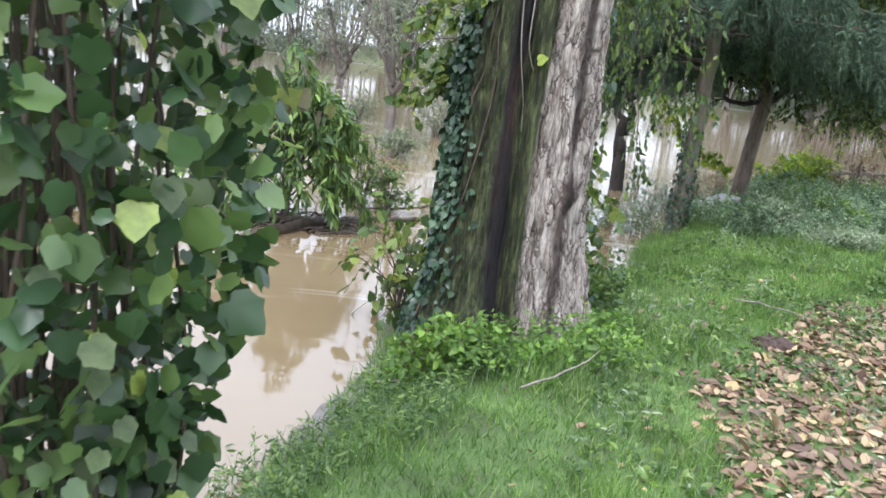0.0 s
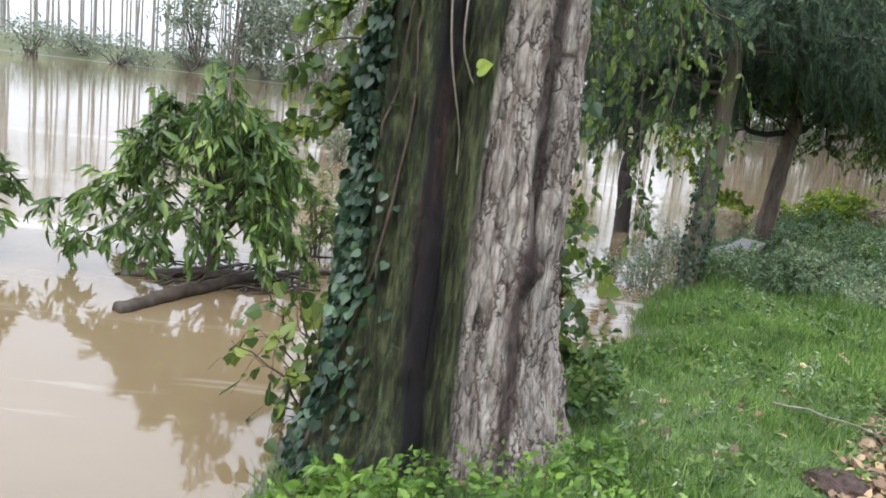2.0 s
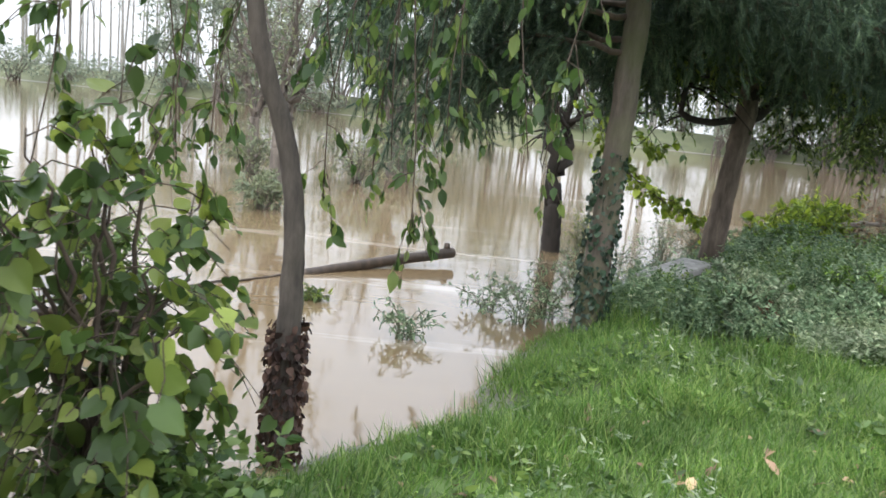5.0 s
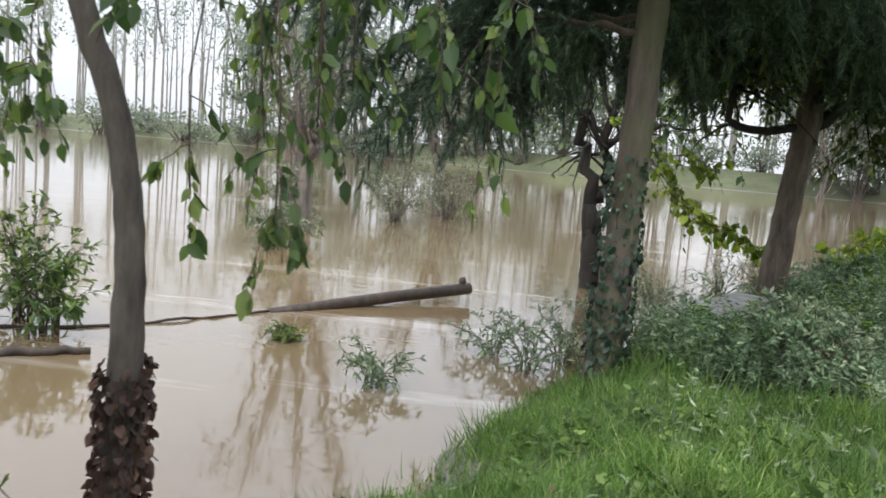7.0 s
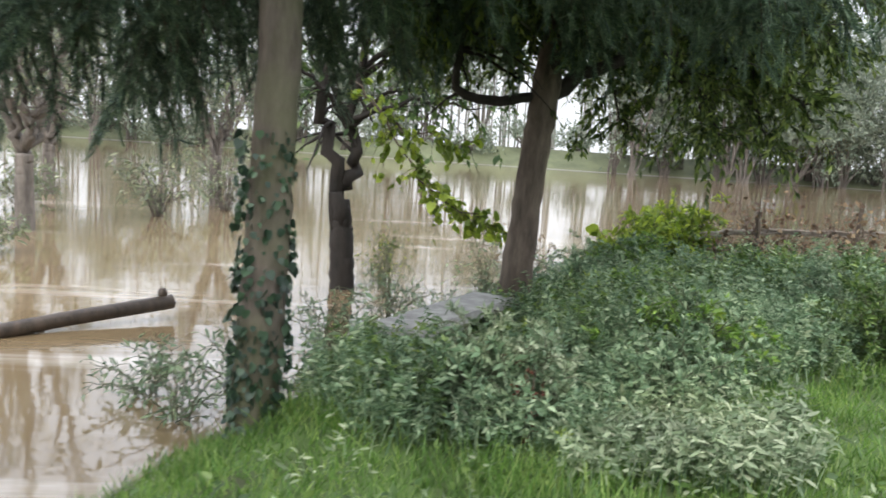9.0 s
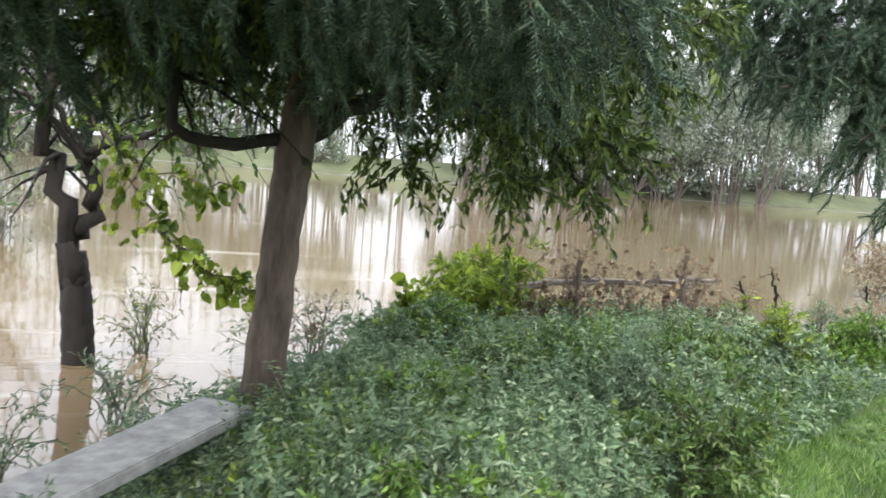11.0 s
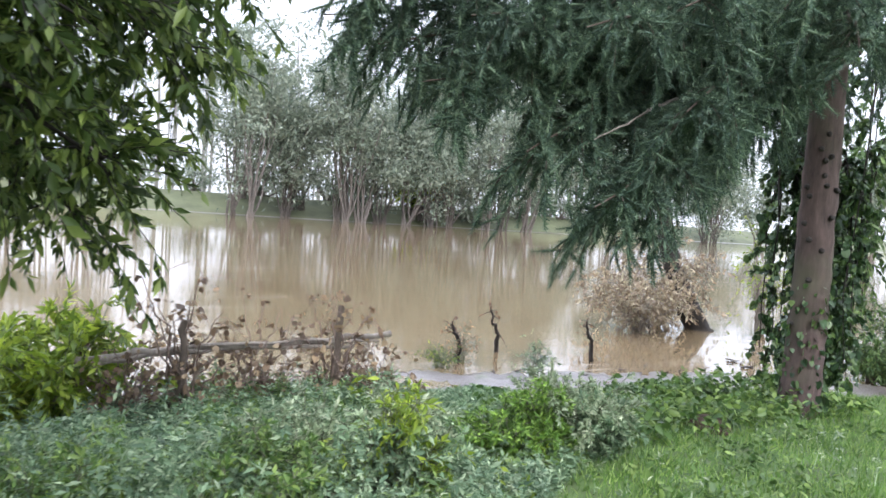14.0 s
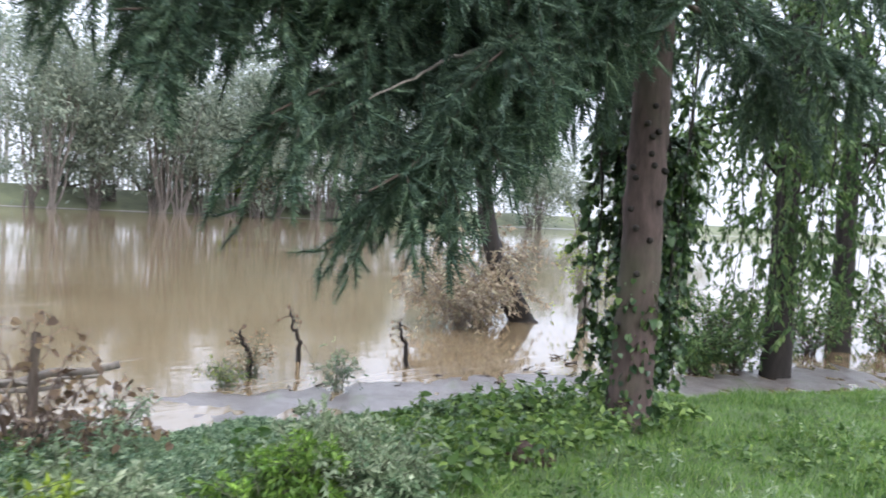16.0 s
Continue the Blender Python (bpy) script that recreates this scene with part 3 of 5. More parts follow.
for nm, zs, an in (("ivy_coat", za, aa), ("ivy_coat", zb, ab)):
    PP = np.array([on_trunk(a0, z, 0.02 + 0.07 * q) for a0, z, q in zip(an, zs, r.random(m))])
    DD = np.stack([0.5 * np.cos(an), 0.5 * np.sin(an), -1 + 0 * an], -1)
    put(nm, leaf_mesh(nm, L_ivydark, PP, DD, 0.047, "heart", 0.5, r=r), ivy, "small overlapping dark ivy leaves", kind="stuff")
# looser ivy sprays at head height and above
T, PP, DD = [], [], []
for k in range(26):
    z = 1.9 + 2.4 * r.random()
    a0 = math.pi + 0.35 * r.normal() + 0.25
    p = on_trunk(a0, z)
    q = p + np.array([math.cos(a0), math.sin(a0), 0]) * (0.2 + 0.35 * r.random()) + np.array([0, 0, -0.2 * r.random()])
    t, p_, d_ = bough([p, (p + q) / 2 + [0, 0, 0.08], q], 0.006, 0.003, 7, 0.2, 0.5, 0.9, 9, 0.1, r, 6)
    T += t; PP.append(p_); DD.append(d_)
V, F = join(T)
put("sprays", mesh_np("ivy_sprays", V, F, M_twig, True), ivy)
put("spray_leaves", leaf_mesh("ivy_spray_leaves", L_vine2, np.concatenate(PP), np.concatenate(DD), 0.055, "heart", 0.5, r=r), ivy, kind="stuff")


# ---- small builders for plants ----
def plant(name, label, category, boughs, bark, leaf, size, form, hang=0.3, group="", trunk=None, seed=1, leafname="leaves", stemname="branch", at=None, up=0.6):
    """A plant of limbs with twigs and leaves. boughs: (points, r0, r1, twigs, length, droop, spread, per, start)."""
    r = np.random.default_rng(seed)
    first = at if at is not None else boughs[0][0][0]
    ob = thing(name, label, category, tuple(float(v) for v in first), group)
    T, P, D = [], [], []
    for b in boughs:
        t, p, d = bough(*b, r=r)
        put(stemname, mesh_np(name + "_" + stemname, *t[0], bark, True), ob)
        T += t[1:]; P.append(p); D.append(d)
    V, F = join(T)
    put("branchwork", mesh_np(name + "_twigs", V, F, bark, True), ob, kind="stuff")
    put(leafname, leaf_mesh(name + "_leaves", leaf, np.concatenate(P), np.concatenate(D), size, form, hang, up=up, r=r), ob, kind="stuff")
    if trunk:
        pts, rad, mat = trunk
        n = 40
        c = curve(pts, n, 0.004, r)
        V, F = tube(c, np.interp(np.linspace(0, 1, n), np.linspace(0, 1, len(rad)), rad), 20, 0.025, r)
        put("trunk", mesh_np(name + "_trunk", V, F, mat, True), ob)
    return ob


def shrub(name, label, category, x, y, height, width, stems, bark, leaf, size, form, seed, per=8, twigs=10, hang=0.2, group="", z=None, droop=0.3, tl=0.35):
    r = np.random.default_rng(seed)
    z0 = float(ground_z(x, y)) if z is None else z
    bs = []
    for k in range(stems):
        a = 2 * np.pi * (k + r.random() * 0.7) / stems
        w = width * (0.35 + 0.65 * r.random()) / 2
        h = height * (0.7 + 0.35 * r.random()) * (1.05 - 0.6 * (2 * w / width) ** 2)
        top = (x + w * math.cos(a), y + w * math.sin(a), z0 + h)
        mid = (x + 0.35 * w * math.cos(a), y + 0.35 * w * math.sin(a), z0 + 0.55 * h)
        bs.append(([(x + 0.05 * math.cos(a), y + 0.05 * math.sin(a), z0 - 0.05), mid, top], 0.009 * height + 0.002, 0.0025, twigs, tl * height, droop, 0.8, per, 0.15))
    return plant(name, label, category, bs, bark, leaf, size, form, hang, group, seed=seed, at=(x, y, z0), stemname="stem")


# ---- creeper column by the start of the walk ----
r = np.random.default_rng(3)
col = thing("vine_column", "creeper with large lobed green leaves over upright stems", "vine", (-1.2, 0.5, 0.5))
stems = []
for k in range(34):
    a, w = 6.28 * r.random(), 0.5 * r.random() ** 0.6
    x, y = -1.28 + w * math.cos(a), 0.6 + w * math.sin(a)
    h = 2.6 + 1.2 * r.random()
    x, y = -1.28 + 0.6 * (x + 1.28), 0.6 + 0.6 * (y - 0.6)
    V, F = tube(curve([(x, y, float(ground_z(x, y)) - 0.05), (x + 0.08 * r.normal(), y + 0.08 * r.normal(), 1.5), (x + 0.12 * r.normal(), y + 0.1 * r.normal(), h)], 14, 0.01, r), np.linspace(0.011, 0.004, 14), 6)
    put("stem", mesh_np("vine_stem", V, F, M_twig, True), col)
for k in range(300):
    a, w = 6.28 * r.random(), 0.30 + 0.28 * r.random()
    z = 0.7 + 2.6 * r.random()
    if a % 6.28 < 2.6 and r.random() < 0.75:
        a = -a
    w *= min(1.0, 0.5 + 0.4 * (z - 0.6))
    p = np.array([-1.28 + w * math.cos(a), 0.6 + w * math.sin(a), z])
    out = np.array([math.cos(a), math.sin(a), 0.25])
    leaf_piece(("lobed" if k % 3 else "heart", "vine_leaf"), col, p, out * 0.5 + np.array([0.3 * r.normal(), 0.3 * r.normal(), -0.9]), out + 0.6 * r.normal(size=3), 0.045 + 0.045 * r.random())
# inner leaves in darker ivy green: the column's inner shade put into colour
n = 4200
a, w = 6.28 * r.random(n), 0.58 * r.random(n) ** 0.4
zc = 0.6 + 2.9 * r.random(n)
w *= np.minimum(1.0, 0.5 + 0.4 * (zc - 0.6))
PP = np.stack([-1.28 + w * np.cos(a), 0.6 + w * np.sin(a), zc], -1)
put("shaded_inner_leaves", leaf_mesh("vine_shaded_inner_leaves", L_ivy2, PP, r.normal(size=(n, 3)), 0.062, "lobed", 0.8, up=0.2, r=r), col, kind="stuff")
# a loose shoot with curled leaves
shoot = thing("vine_shoot", "thin hanging vine shoot with a few curled olive leaves", "vine", (-1.2, 1.4, 2.1))
c = curve([(-1.45, 0.9, 2.5), (-1.2, 1.5, 2.2), (-1.08, 1.76, 2.12), (-0.90, 1.84, 2.10), (-0.74, 1.90, 2.07)], 18, 0.005)
V, F = tube(c, np.linspace(0.005, 0.002, 18), 5)
put("stem", mesh_np("shoot_stem", V, F, M_twig, True), shoot)
for k, (u, s) in enumerate(((9, .09), (10, .07), (12, .12), (13, .08), (14, .10), (16, .07), (17, .06))):
    leaf_piece(("heart", "curled_leaf"), shoot, c[u], (0.5 * r.normal(), 0.2 * r.normal(), -0.8 if k % 2 else 0.5), (r.normal(), -1, .4), s)

# ---- shrubs and tangle round the old trunk ----
shrub("nettle_clump", "fresh green nettle clump at the foot of the trunk", "nettle", -0.02, 3.55, 0.42, 0.75, 34, M_twig, L_nettle, 0.055, "oval", 21, 7, 9, 0.2, tl=0.3)
shrub("bramble", "sparse bramble shrub with olive leaves at the water", "shrub", -0.35, 5.3, 1.25, 1.3, 16, M_twig, L_vine2, 0.075, "heart", 22, 4, 6, 0.3, droop=0.7)
shrub("bramble", "sparse bramble shrub with olive leaves at the water", "shrub", 0.1, 6.3, 1.3, 1.3, 14, M_twig, L_vine2, 0.075, "heart", 23, 5, 7, 0.3, droop=0.7)
shrub("vine_thicket", "thicket of creeper with broad green and olive leaves", "vine", 0.95, 6.0, 1.75, 1.1, 17, M_twig, L_vine2, 0.065, "heart", 24, 8, 10, 0.4, droop=0.8)
shrub("bramble", "low bramble tangle with brown dead stems", "shrub", 1.05, 5.75, 0.6, 0.8, 14, M_twig, L_vine2, 0.075, "heart", 25, 4, 7, 0.3, droop=0.8)

# ---- thin leaning tree at the water's edge, with long hanging leafy branches ----
bs = []
r = np.random.default_rng(31)
for p in ((1.6, 7.6), (1.8, 7.3), (2.05, 7.45), (1.75, 7.8), (1.1, 7.5), (1.7, 7.4), (1.95, 7.6), (2.3, 7.5), (0.8, 7.3), (1.5, 7.9), (2.75, 7.7), (0.6, 7.7), (2.1, 7.2), (1.35, 7.2), (0.4, 7.1)):
    x, y = p
    zt = 2.9 + 0.5 * r.random()
    zb = 1.25 + 0.55 * r.random() + (0.35 if 1.2 < x < 1.6 else 0.12)
    bs.append(([(1.0, 7.5, 2.9 + 0.4 * r.random()), (0.5 * x + 0.5, y, zt + 0.3), (x, y, zt), (x + 0.15 * r.normal(), y + 0.1 * r.normal(), zb)], 0.012, 0.003, 27 if x < 1.5 else 21, 0.32, 0.8, 0.55, 8, 0.3))
thin = plant("thin_tree", "thin leaning grey tree with long hanging leafy twigs", "tree", bs, M_twig, L_elm, 0.07, "oval", 0.9,
             trunk=([(1.37, 7.32, -0.15), (1.38, 7.33, 0.5), (1.37, 7.35, 1.2), (1.30, 7.36, 1.7), (1.12, 7.34, 2.25), (1.0, 7.34, 3.0), (0.85, 7.35, 4.5)],
                    (0.085, 0.072, 0.055, 0.05, 0.046, 0.04, 0.03), M_thinbark), seed=32, at=(1.37, 7.32, 0.0))
n = 900
a, z = 6.28 * r.random(n), 0.05 + 0.75 * r.random(n) ** 1.3
PP = np.stack([1.375 + (0.08 + 0.03 * r.random(n)) * np.cos(a), 7.33 + (0.08 + 0.03 * r.random(n)) * np.sin(a), z], -1)
put("dead_ivy", leaf_mesh("dead_ivy", L_deadivy, PP, np.stack([np.cos(a), np.sin(a), -1 + 0 * a], -1), 0.034, "heart", 0.8, r=r), thin, "brown withered ivy", kind="stuff")

# ---- ivy-clad conifer ----
def needle_boughs(limbs, seed, length=0.5, hang=0.9, size=0.15):
    """Drooping conifer limbs: wood, side strands, and fingers of needles all along them."""
    r = np.random.default_rng(seed)
    W, T, P, D = [], [], [], []
    for pts, r0, cnt in limbs:
        c = curve(pts, 16, 0.02, r)
        W.append(tube(c, np.linspace(r0, 0.006, 16), 7, 0.05, r))
        g = unit(np.gradient(c, axis=0))
        for _ in range(cnt):
            u = 0.2 + 0.8 * r.random() ** 0.85
            i = min(int(u * 15), 14)
            side = unit(np.cross(g[i], [0, 0, 1.0])) * r.choice([-1, 1])
            d = unit(side * (0.5 + 0.6 * r.random()) + g[i] * 0.6 + 0.25 * r.normal(size=3))
            L1 = length * (0.4 + 0.9 * r.random()) * (0.45 + 0.75 * u) * (1.12 - 0.4 * u)
            s = np.linspace(0, 1, 7)[:, None]
            q = c[i] + d * L1 * s * (1 - 0.3 * s) + np.array([0, 0, -1.0]) * hang * L1 * s**1.5
            T.append(tube(q, np.linspace(0.005, 0.002, 7), 4, 0, r))
            k = max(3, int(L1 / (size * 0.42)))
            w = np.linspace(0.0, 1.0, k) * 5.999
            j = w.astype(int)
            here, fwd = q[j] + (w - j)[:, None] * (q[j + 1] - q[j]), unit(q[j + 1] - q[j])
            P.append(here); D.append(fwd + r.normal(size=(k, 3)) * 0.2)
            across = unit(np.cross(fwd, unit(d + 0.3 * r.normal(size=3))) + 0.3 * r.normal(size=3))
            P.append(here[:-1]); D.append((fwd * 0.75 + across * np.where(np.arange(k) % 2, 1, -1)[:, None] + np.array([0, 0, -0.05]) + r.normal(size=(k, 3)) * 0.28)[:-1])
    return W, T, np.concatenate(P), np.concatenate(D)


def conifer(name, label, pts, rad, bark, limbs, seed, length, hang, size, at):
    r = np.random.default_rng(seed)
    ob = thing(name, label, "conifer", at)
    c = curve(pts, 50, 0.006, r)
    V, F = tube(c, np.interp(np.linspace(0, 1, 50), np.linspace(0, 1, len(rad)), rad), 28, 0.022, r)
    put("trunk", mesh_np(name + "_trunk", V, F, bark, True), ob)
    W, T, P, D = needle_boughs(limbs, seed, length=length, hang=hang, size=size)
    for V, F in W:
        put("limb", mesh_np(name + "_limb", V, F, M_twig, True), ob)
    V, F = join(T)
    put("branchwork", mesh_np(name + "_twigs", V, F, M_twig, True), ob, kind="stuff")
    D = unit(D)
    V, F = scatter(*FORMS["tuft"], frames_of(D, unit(r.normal(size=D.shape))), P, size * (0.8 + 0.5 * r.random(len(P))))
    put("needles", mesh_np(name + "_needles", V, F, L_needle), ob, kind="stuff")
    return ob


IX, IY = 3.53, 10.12
limbs = []
r = np.random.default_rng(41)
for z, a, ln, dz in ((2.9, 2.6, 2.4, -0.5), (2.7, 2.1, 2.6, -0.8), (3.2, 3.3, 2.3, -0.3), (3.1, 1.6, 2.2, -0.5), (3.2, 0.6, 2.6, -0.3), (3.1, 0.1, 3.0, -0.2), (3.3, -0.5, 2.2, 0.0), (3.6, -1.6, 1.7, 0.1), (3.5, 4.1, 1.8, 0.1),
                     (3.9, 2.4, 2.2, 0.0), (4.2, 1.1, 2.0, 0.1), (4.4, 3.6, 1.9, 0.1), (4.6, 0.0, 1.9, 0.1), (4.0, 5.2, 1.8, 0.1), (2.6, 2.8, 2.0, -0.7), (3.4, 0.35, 3.3, -0.4), (3.6, 0.9, 2.8, -0.3), (3.0, 1.3, 2.2, -0.4), (3.3, 2.9, 2.6, -0.6), (3.5, 0.75, 3.2, -0.5), (3.3, 1.0, 2.8, -0.4), (3.6, 0.55, 3.5, -0.5), (3.4, 0.2, 3.4, -0.35), (3.2, 2.3, 2.4, -0.3), (3.0, 1.9, 2.4, -0.5), (3.5, 1.2, 3.0, -0.4), (3.7, 0.0, 3.2, -0.3)):
    d = np.array([math.cos(a), math.sin(a), 0])
    p = np.array([IX, IY, z])
    limbs.append(([p, p + d * ln * 0.5 + [0, 0, 0.05], p + d * ln + [0, 0, dz]], 0.028, 62))
fir = conifer("ivy_clad_conifer", "grey-brown conifer with ivy at its foot and drooping boughs", [(IX - 0.03, IY, -0.05), (IX, IY, 0.8), (IX + 0.04, IY + 0.02, 2.0), (IX + 0.06, IY + 0.03, 4.0), (IX + 0.05, IY, 8.0)],
              (0.14, 0.118, 0.108, 0.1, 0.06), M_ivybark, limbs, 42, 0.6, 0.85, 0.16, (IX, IY, 0.1))
n = 1100
a, z = 6.28 * r.random(n), 0.02 + 1.75 * r.random(n) ** 1.7
rad = 0.118 + 0.02 * (1 - z / 1.8) + 0.03 * r.random(n)
PP = np.stack([IX + rad * np.cos(a), IY + rad * np.sin(a), z], -1)
put("ivy", leaf_mesh("conifer_ivy", L_ivydark, PP, np.stack([0.5 * np.cos(a), 0.5 * np.sin(a), -1 + 0 * a], -1), 0.038, "heart", 0.7, r=r), fir, "dark ivy leaves on the lower trunk", kind="stuff")

# ---- dark forked tree that stands in the water ----
r = np.random.default_rng(51)
bs = []
for stem_line in (((3.80, 15.4, 0.7), (3.68, 15.4, 1.5), (3.56, 15.39, 2.37), (3.6, 15.4, 4.5)), ((3.83, 15.4, 0.75), (3.88, 15.4, 1.4), (3.92, 15.4, 1.9), (4.0, 15.4, 4.0))):
    bs.append((list(stem_line), 0.115, 0.04, 16, 1.0, 0.3, 0.9, 4, 0.4))
for q in ((4.9, 15.3, 3.0), (5.3, 15.0, 2.2), (2.9, 15.5, 3.2), (4.6, 15.6, 2.4), (4.3, 15.0, 3.5), (3.0, 15.0, 2.6), (3.2, 15.8, 3.8), (5.2, 15.6, 3.6)):
    s = np.array([3.9, 15.4, 1.75 + 0.8 * r.random()])
    bs.append(([s, s + 0.5 * (np.array(q) - s) + [0, 0, 0.15], q], 0.04, 0.008, 26, 0.8, 0.35, 0.8, 6, 0.25))
plant("forked_tree", "dark wet forked tree that stands in the flood", "tree", bs, M_darkbark, L_locust, 0.085, "oval", 0.5,
      trunk=([(3.90, 15.4, -0.5), (3.87, 15.4, 0.0), (3.84, 15.4, 0.6), (3.81, 15.4, 1.05)], (0.17, 0.15, 0.14, 0.10), M_darkbark), seed=52, at=(3.87, 15.4, 0))

# ---- leaning brown tree with a wide leafy crown ----
r = np.random.default_rng(61)
FK = np.array([5.52, 12.65, 2.22])
bs = []
arms = [((4.78, 12.6, 2.2), (4.80, 12.6, 2.7), (4.6, 12.6, 3.6), 0.05), ((6.15, 12.7, 2.62), (6.7, 12.65, 2.75), (7.5, 12.6, 3.0), 0.075), ((5.6, 12.8, 2.9), (5.7, 13.0, 3.7), (5.8, 13.0, 5.0), 0.07)]
for q1, q2, q3, rr in arms:
    bs.append(([FK, q1, q2, q3], rr, 0.025, 18, 0.9, 0.4, 0.8, 14, 0.35))
for q, s, cnt in (((7.9, 12.7, 2.25), (6.7, 12.65, 2.85), 40), ((8.2, 12.9, 2.9), (7.2, 12.6, 2.95), 40), ((7.2, 12.9, 2.0), (6.4, 12.7, 2.8), 34), ((8.6, 12.8, 3.6), (7.4, 12.6, 3.0), 40),
                  ((7.6, 13.4, 2.7), (6.6, 12.8, 2.9), 36), ((6.9, 12.2, 3.1), (6.3, 12.6, 2.8), 30), ((6.4, 13.3, 2.1), (5.9, 12.9, 2.8), 30), ((7.0, 13.6, 3.6), (5.8, 13.0, 3.4), 36),
                  ((5.4, 13.8, 2.6), (5.6, 12.9, 3.0), 28), ((6.0, 12.0, 3.6), (5.7, 12.7, 3.2), 34), ((4.6, 13.2, 3.0), (4.8, 12.6, 2.8), 26), ((4.2, 12.4, 3.5), (4.7, 12.6, 3.2), 26),
                  ((8.0, 12.2, 4.2), (6.8, 12.6, 3.4), 40), ((7.0, 12.4, 4.4), (6.0, 12.8, 4.0), 40), ((5.6, 12.4, 4.6), (5.7, 12.9, 4.2), 30), ((8.0, 13.6, 3.6), (7.2, 13.0, 3.2), 36), ((4.4, 12.2, 2.7), (4.8, 12.5, 2.9), 34), ((5.0, 11.7, 3.0), (5.4, 12.4, 3.2), 34), ((6.2, 11.8, 2.9), (5.8, 12.5, 3.1), 34), ((5.2, 13.6, 3.6), (5.6, 13.0, 3.6), 34), ((3.9, 12.9, 3.9), (4.7, 12.7, 3.6), 30), ((7.7, 14.4, 2.0), (7.2, 13.4, 2.8), 34), ((9.0, 14.6, 3.9), (7.4, 13.2, 3.4), 40), ((8.9, 14.8, 3.4), (7.4, 13.2, 3.3), 40), ((8.4, 14.2, 3.6), (7.2, 13.1, 3.3), 36), ((8.6, 14.0, 4.3), (7.0, 13.0, 3.6), 36), ((8.1, 13.8, 2.4), (7.2, 13.0, 3.0), 36), ((7.9, 13.3, 1.95), (7.0, 12.9, 2.8), 30), ((9.1, 14.9, 4.4), (7.4, 13.2, 3.6), 36)):
    s, q = np.array(s), np.array(q)
    bs.append(([s, (s + q) / 2 + [0, 0, 0.15], q], 0.028, 0.006, int(cnt * 1.5), 0.6, 0.3, 0.85, 33, 0.05))
for k in range(18):
    q = np.array([4.4 + 3.0 * r.random(), 12.9 + 1.3 * r.random(), 2.55 + 0.9 * r.random()])
    s = np.array([5.6 + 0.3 * (q[0] - 5.6), 12.9, 2.9 + 0.4 * r.random()])
    bs.append(([s, (s + q) / 2 + [0, 0, 0.2], q], 0.022, 0.006, 44, 0.55, 0.3, 0.85, 34, 0.1))
for k in range(64):
    u, v = r.random(), r.random()
    q = np.array([3.6 + 4.5 * u, 11.3 + 2.7 * v, 3.0 + 2.0 * r.random()])
    s = np.array([5.7 + 0.25 * (q[0] - 5.7), 12.9 + 0.2 * (q[1] - 12.9), 3.0 + 0.8 * r.random()])
    bs.append(([s, (s + q) / 2 + [0, 0, 0.2], q], 0.026, 0.006, 46, 0.65, 0.3, 0.85, 34, 0.1))
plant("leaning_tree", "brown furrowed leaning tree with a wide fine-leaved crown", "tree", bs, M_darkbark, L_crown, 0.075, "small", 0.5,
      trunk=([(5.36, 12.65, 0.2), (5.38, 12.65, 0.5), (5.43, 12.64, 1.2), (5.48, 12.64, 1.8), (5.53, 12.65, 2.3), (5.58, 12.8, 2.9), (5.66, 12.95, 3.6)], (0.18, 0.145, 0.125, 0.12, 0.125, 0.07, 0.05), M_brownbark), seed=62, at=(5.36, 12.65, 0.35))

# ---- stone bench in the weeds ----
bench = thing("stone_bench", "grey weathered stone bench slab half hidden in weeds", "bench", (4.71, 11.67, 0.2))


def block(name, parent, size, at, rz, mat, bev=0.012):
    bm = bmesh.new()
    bmesh.ops.create_cube(bm, size=1)
    bmesh.ops.scale(bm, vec=size, verts=bm.verts)
    bmesh.ops.bevel(bm, geom=bm.edges[:], offset=bev, segments=2, affect="EDGES")
    bm.transform(Matrix.Translation(at) @ Matrix.Rotation(rz, 4, "Z"))
    me = bpy.data.meshes.new(name)
    bm.to_mesh(me); bm.free()
    me.materials.append(mat)
    return put(name, me, parent)


def pierced_leg(name, parent, w, h, thick, hole, at, rz, mat):
    """An upright stone plate that widens at its foot, with a round hole through it."""
    n = 24
    a = np.linspace(0, 2 * np.pi, n, endpoint=False) + np.pi / 4
    sq = np.stack([np.cos(a), np.sin(a)], -1)
    sq = sq / np.abs(sq).max(1, keepdims=True)
    outer = np.stack([0.5 * w * sq[:, 0] * (1.0 - 0.14 * sq[:, 1]), 0.5 * h * sq[:, 1]], -1)
    inner = hole * np.stack([np.cos(a), 1.25 * np.sin(a)], -1)
    V = [np.stack([q[:, 0], np.full(n, y), q[:, 1]], -1) for y in (-thick / 2, thick / 2) for q in (outer, inner)]
    i, k = np.arange(n), (np.arange(n) + 1) % n
    quads = [np.stack([i + p, k + p, k + q, i + q], -1) for p, q in ((0, n), (3 * n, 2 * n), (2 * n, 0), (n, 3 * n))]
    me = mesh_np(name, np.concatenate(V), np.concatenate(quads), mat)
    put(name, me, parent, m=Matrix.Translation(at) @ Matrix.Rotation(rz, 4, "Z"))


BR = -0.594
block("seat", bench, (0.37, 1.62, 0.075), (4.71, 11.67, 0.535), BR, M_stone, 0.01)
for u in (0.5, -0.5):
    pierced_leg("leg", bench, 0.30, 0.44, 0.10, 0.07, (4.71 + 0.56 * u, 11.67 + 0.83 * u, 0.28), BR, M_stone)


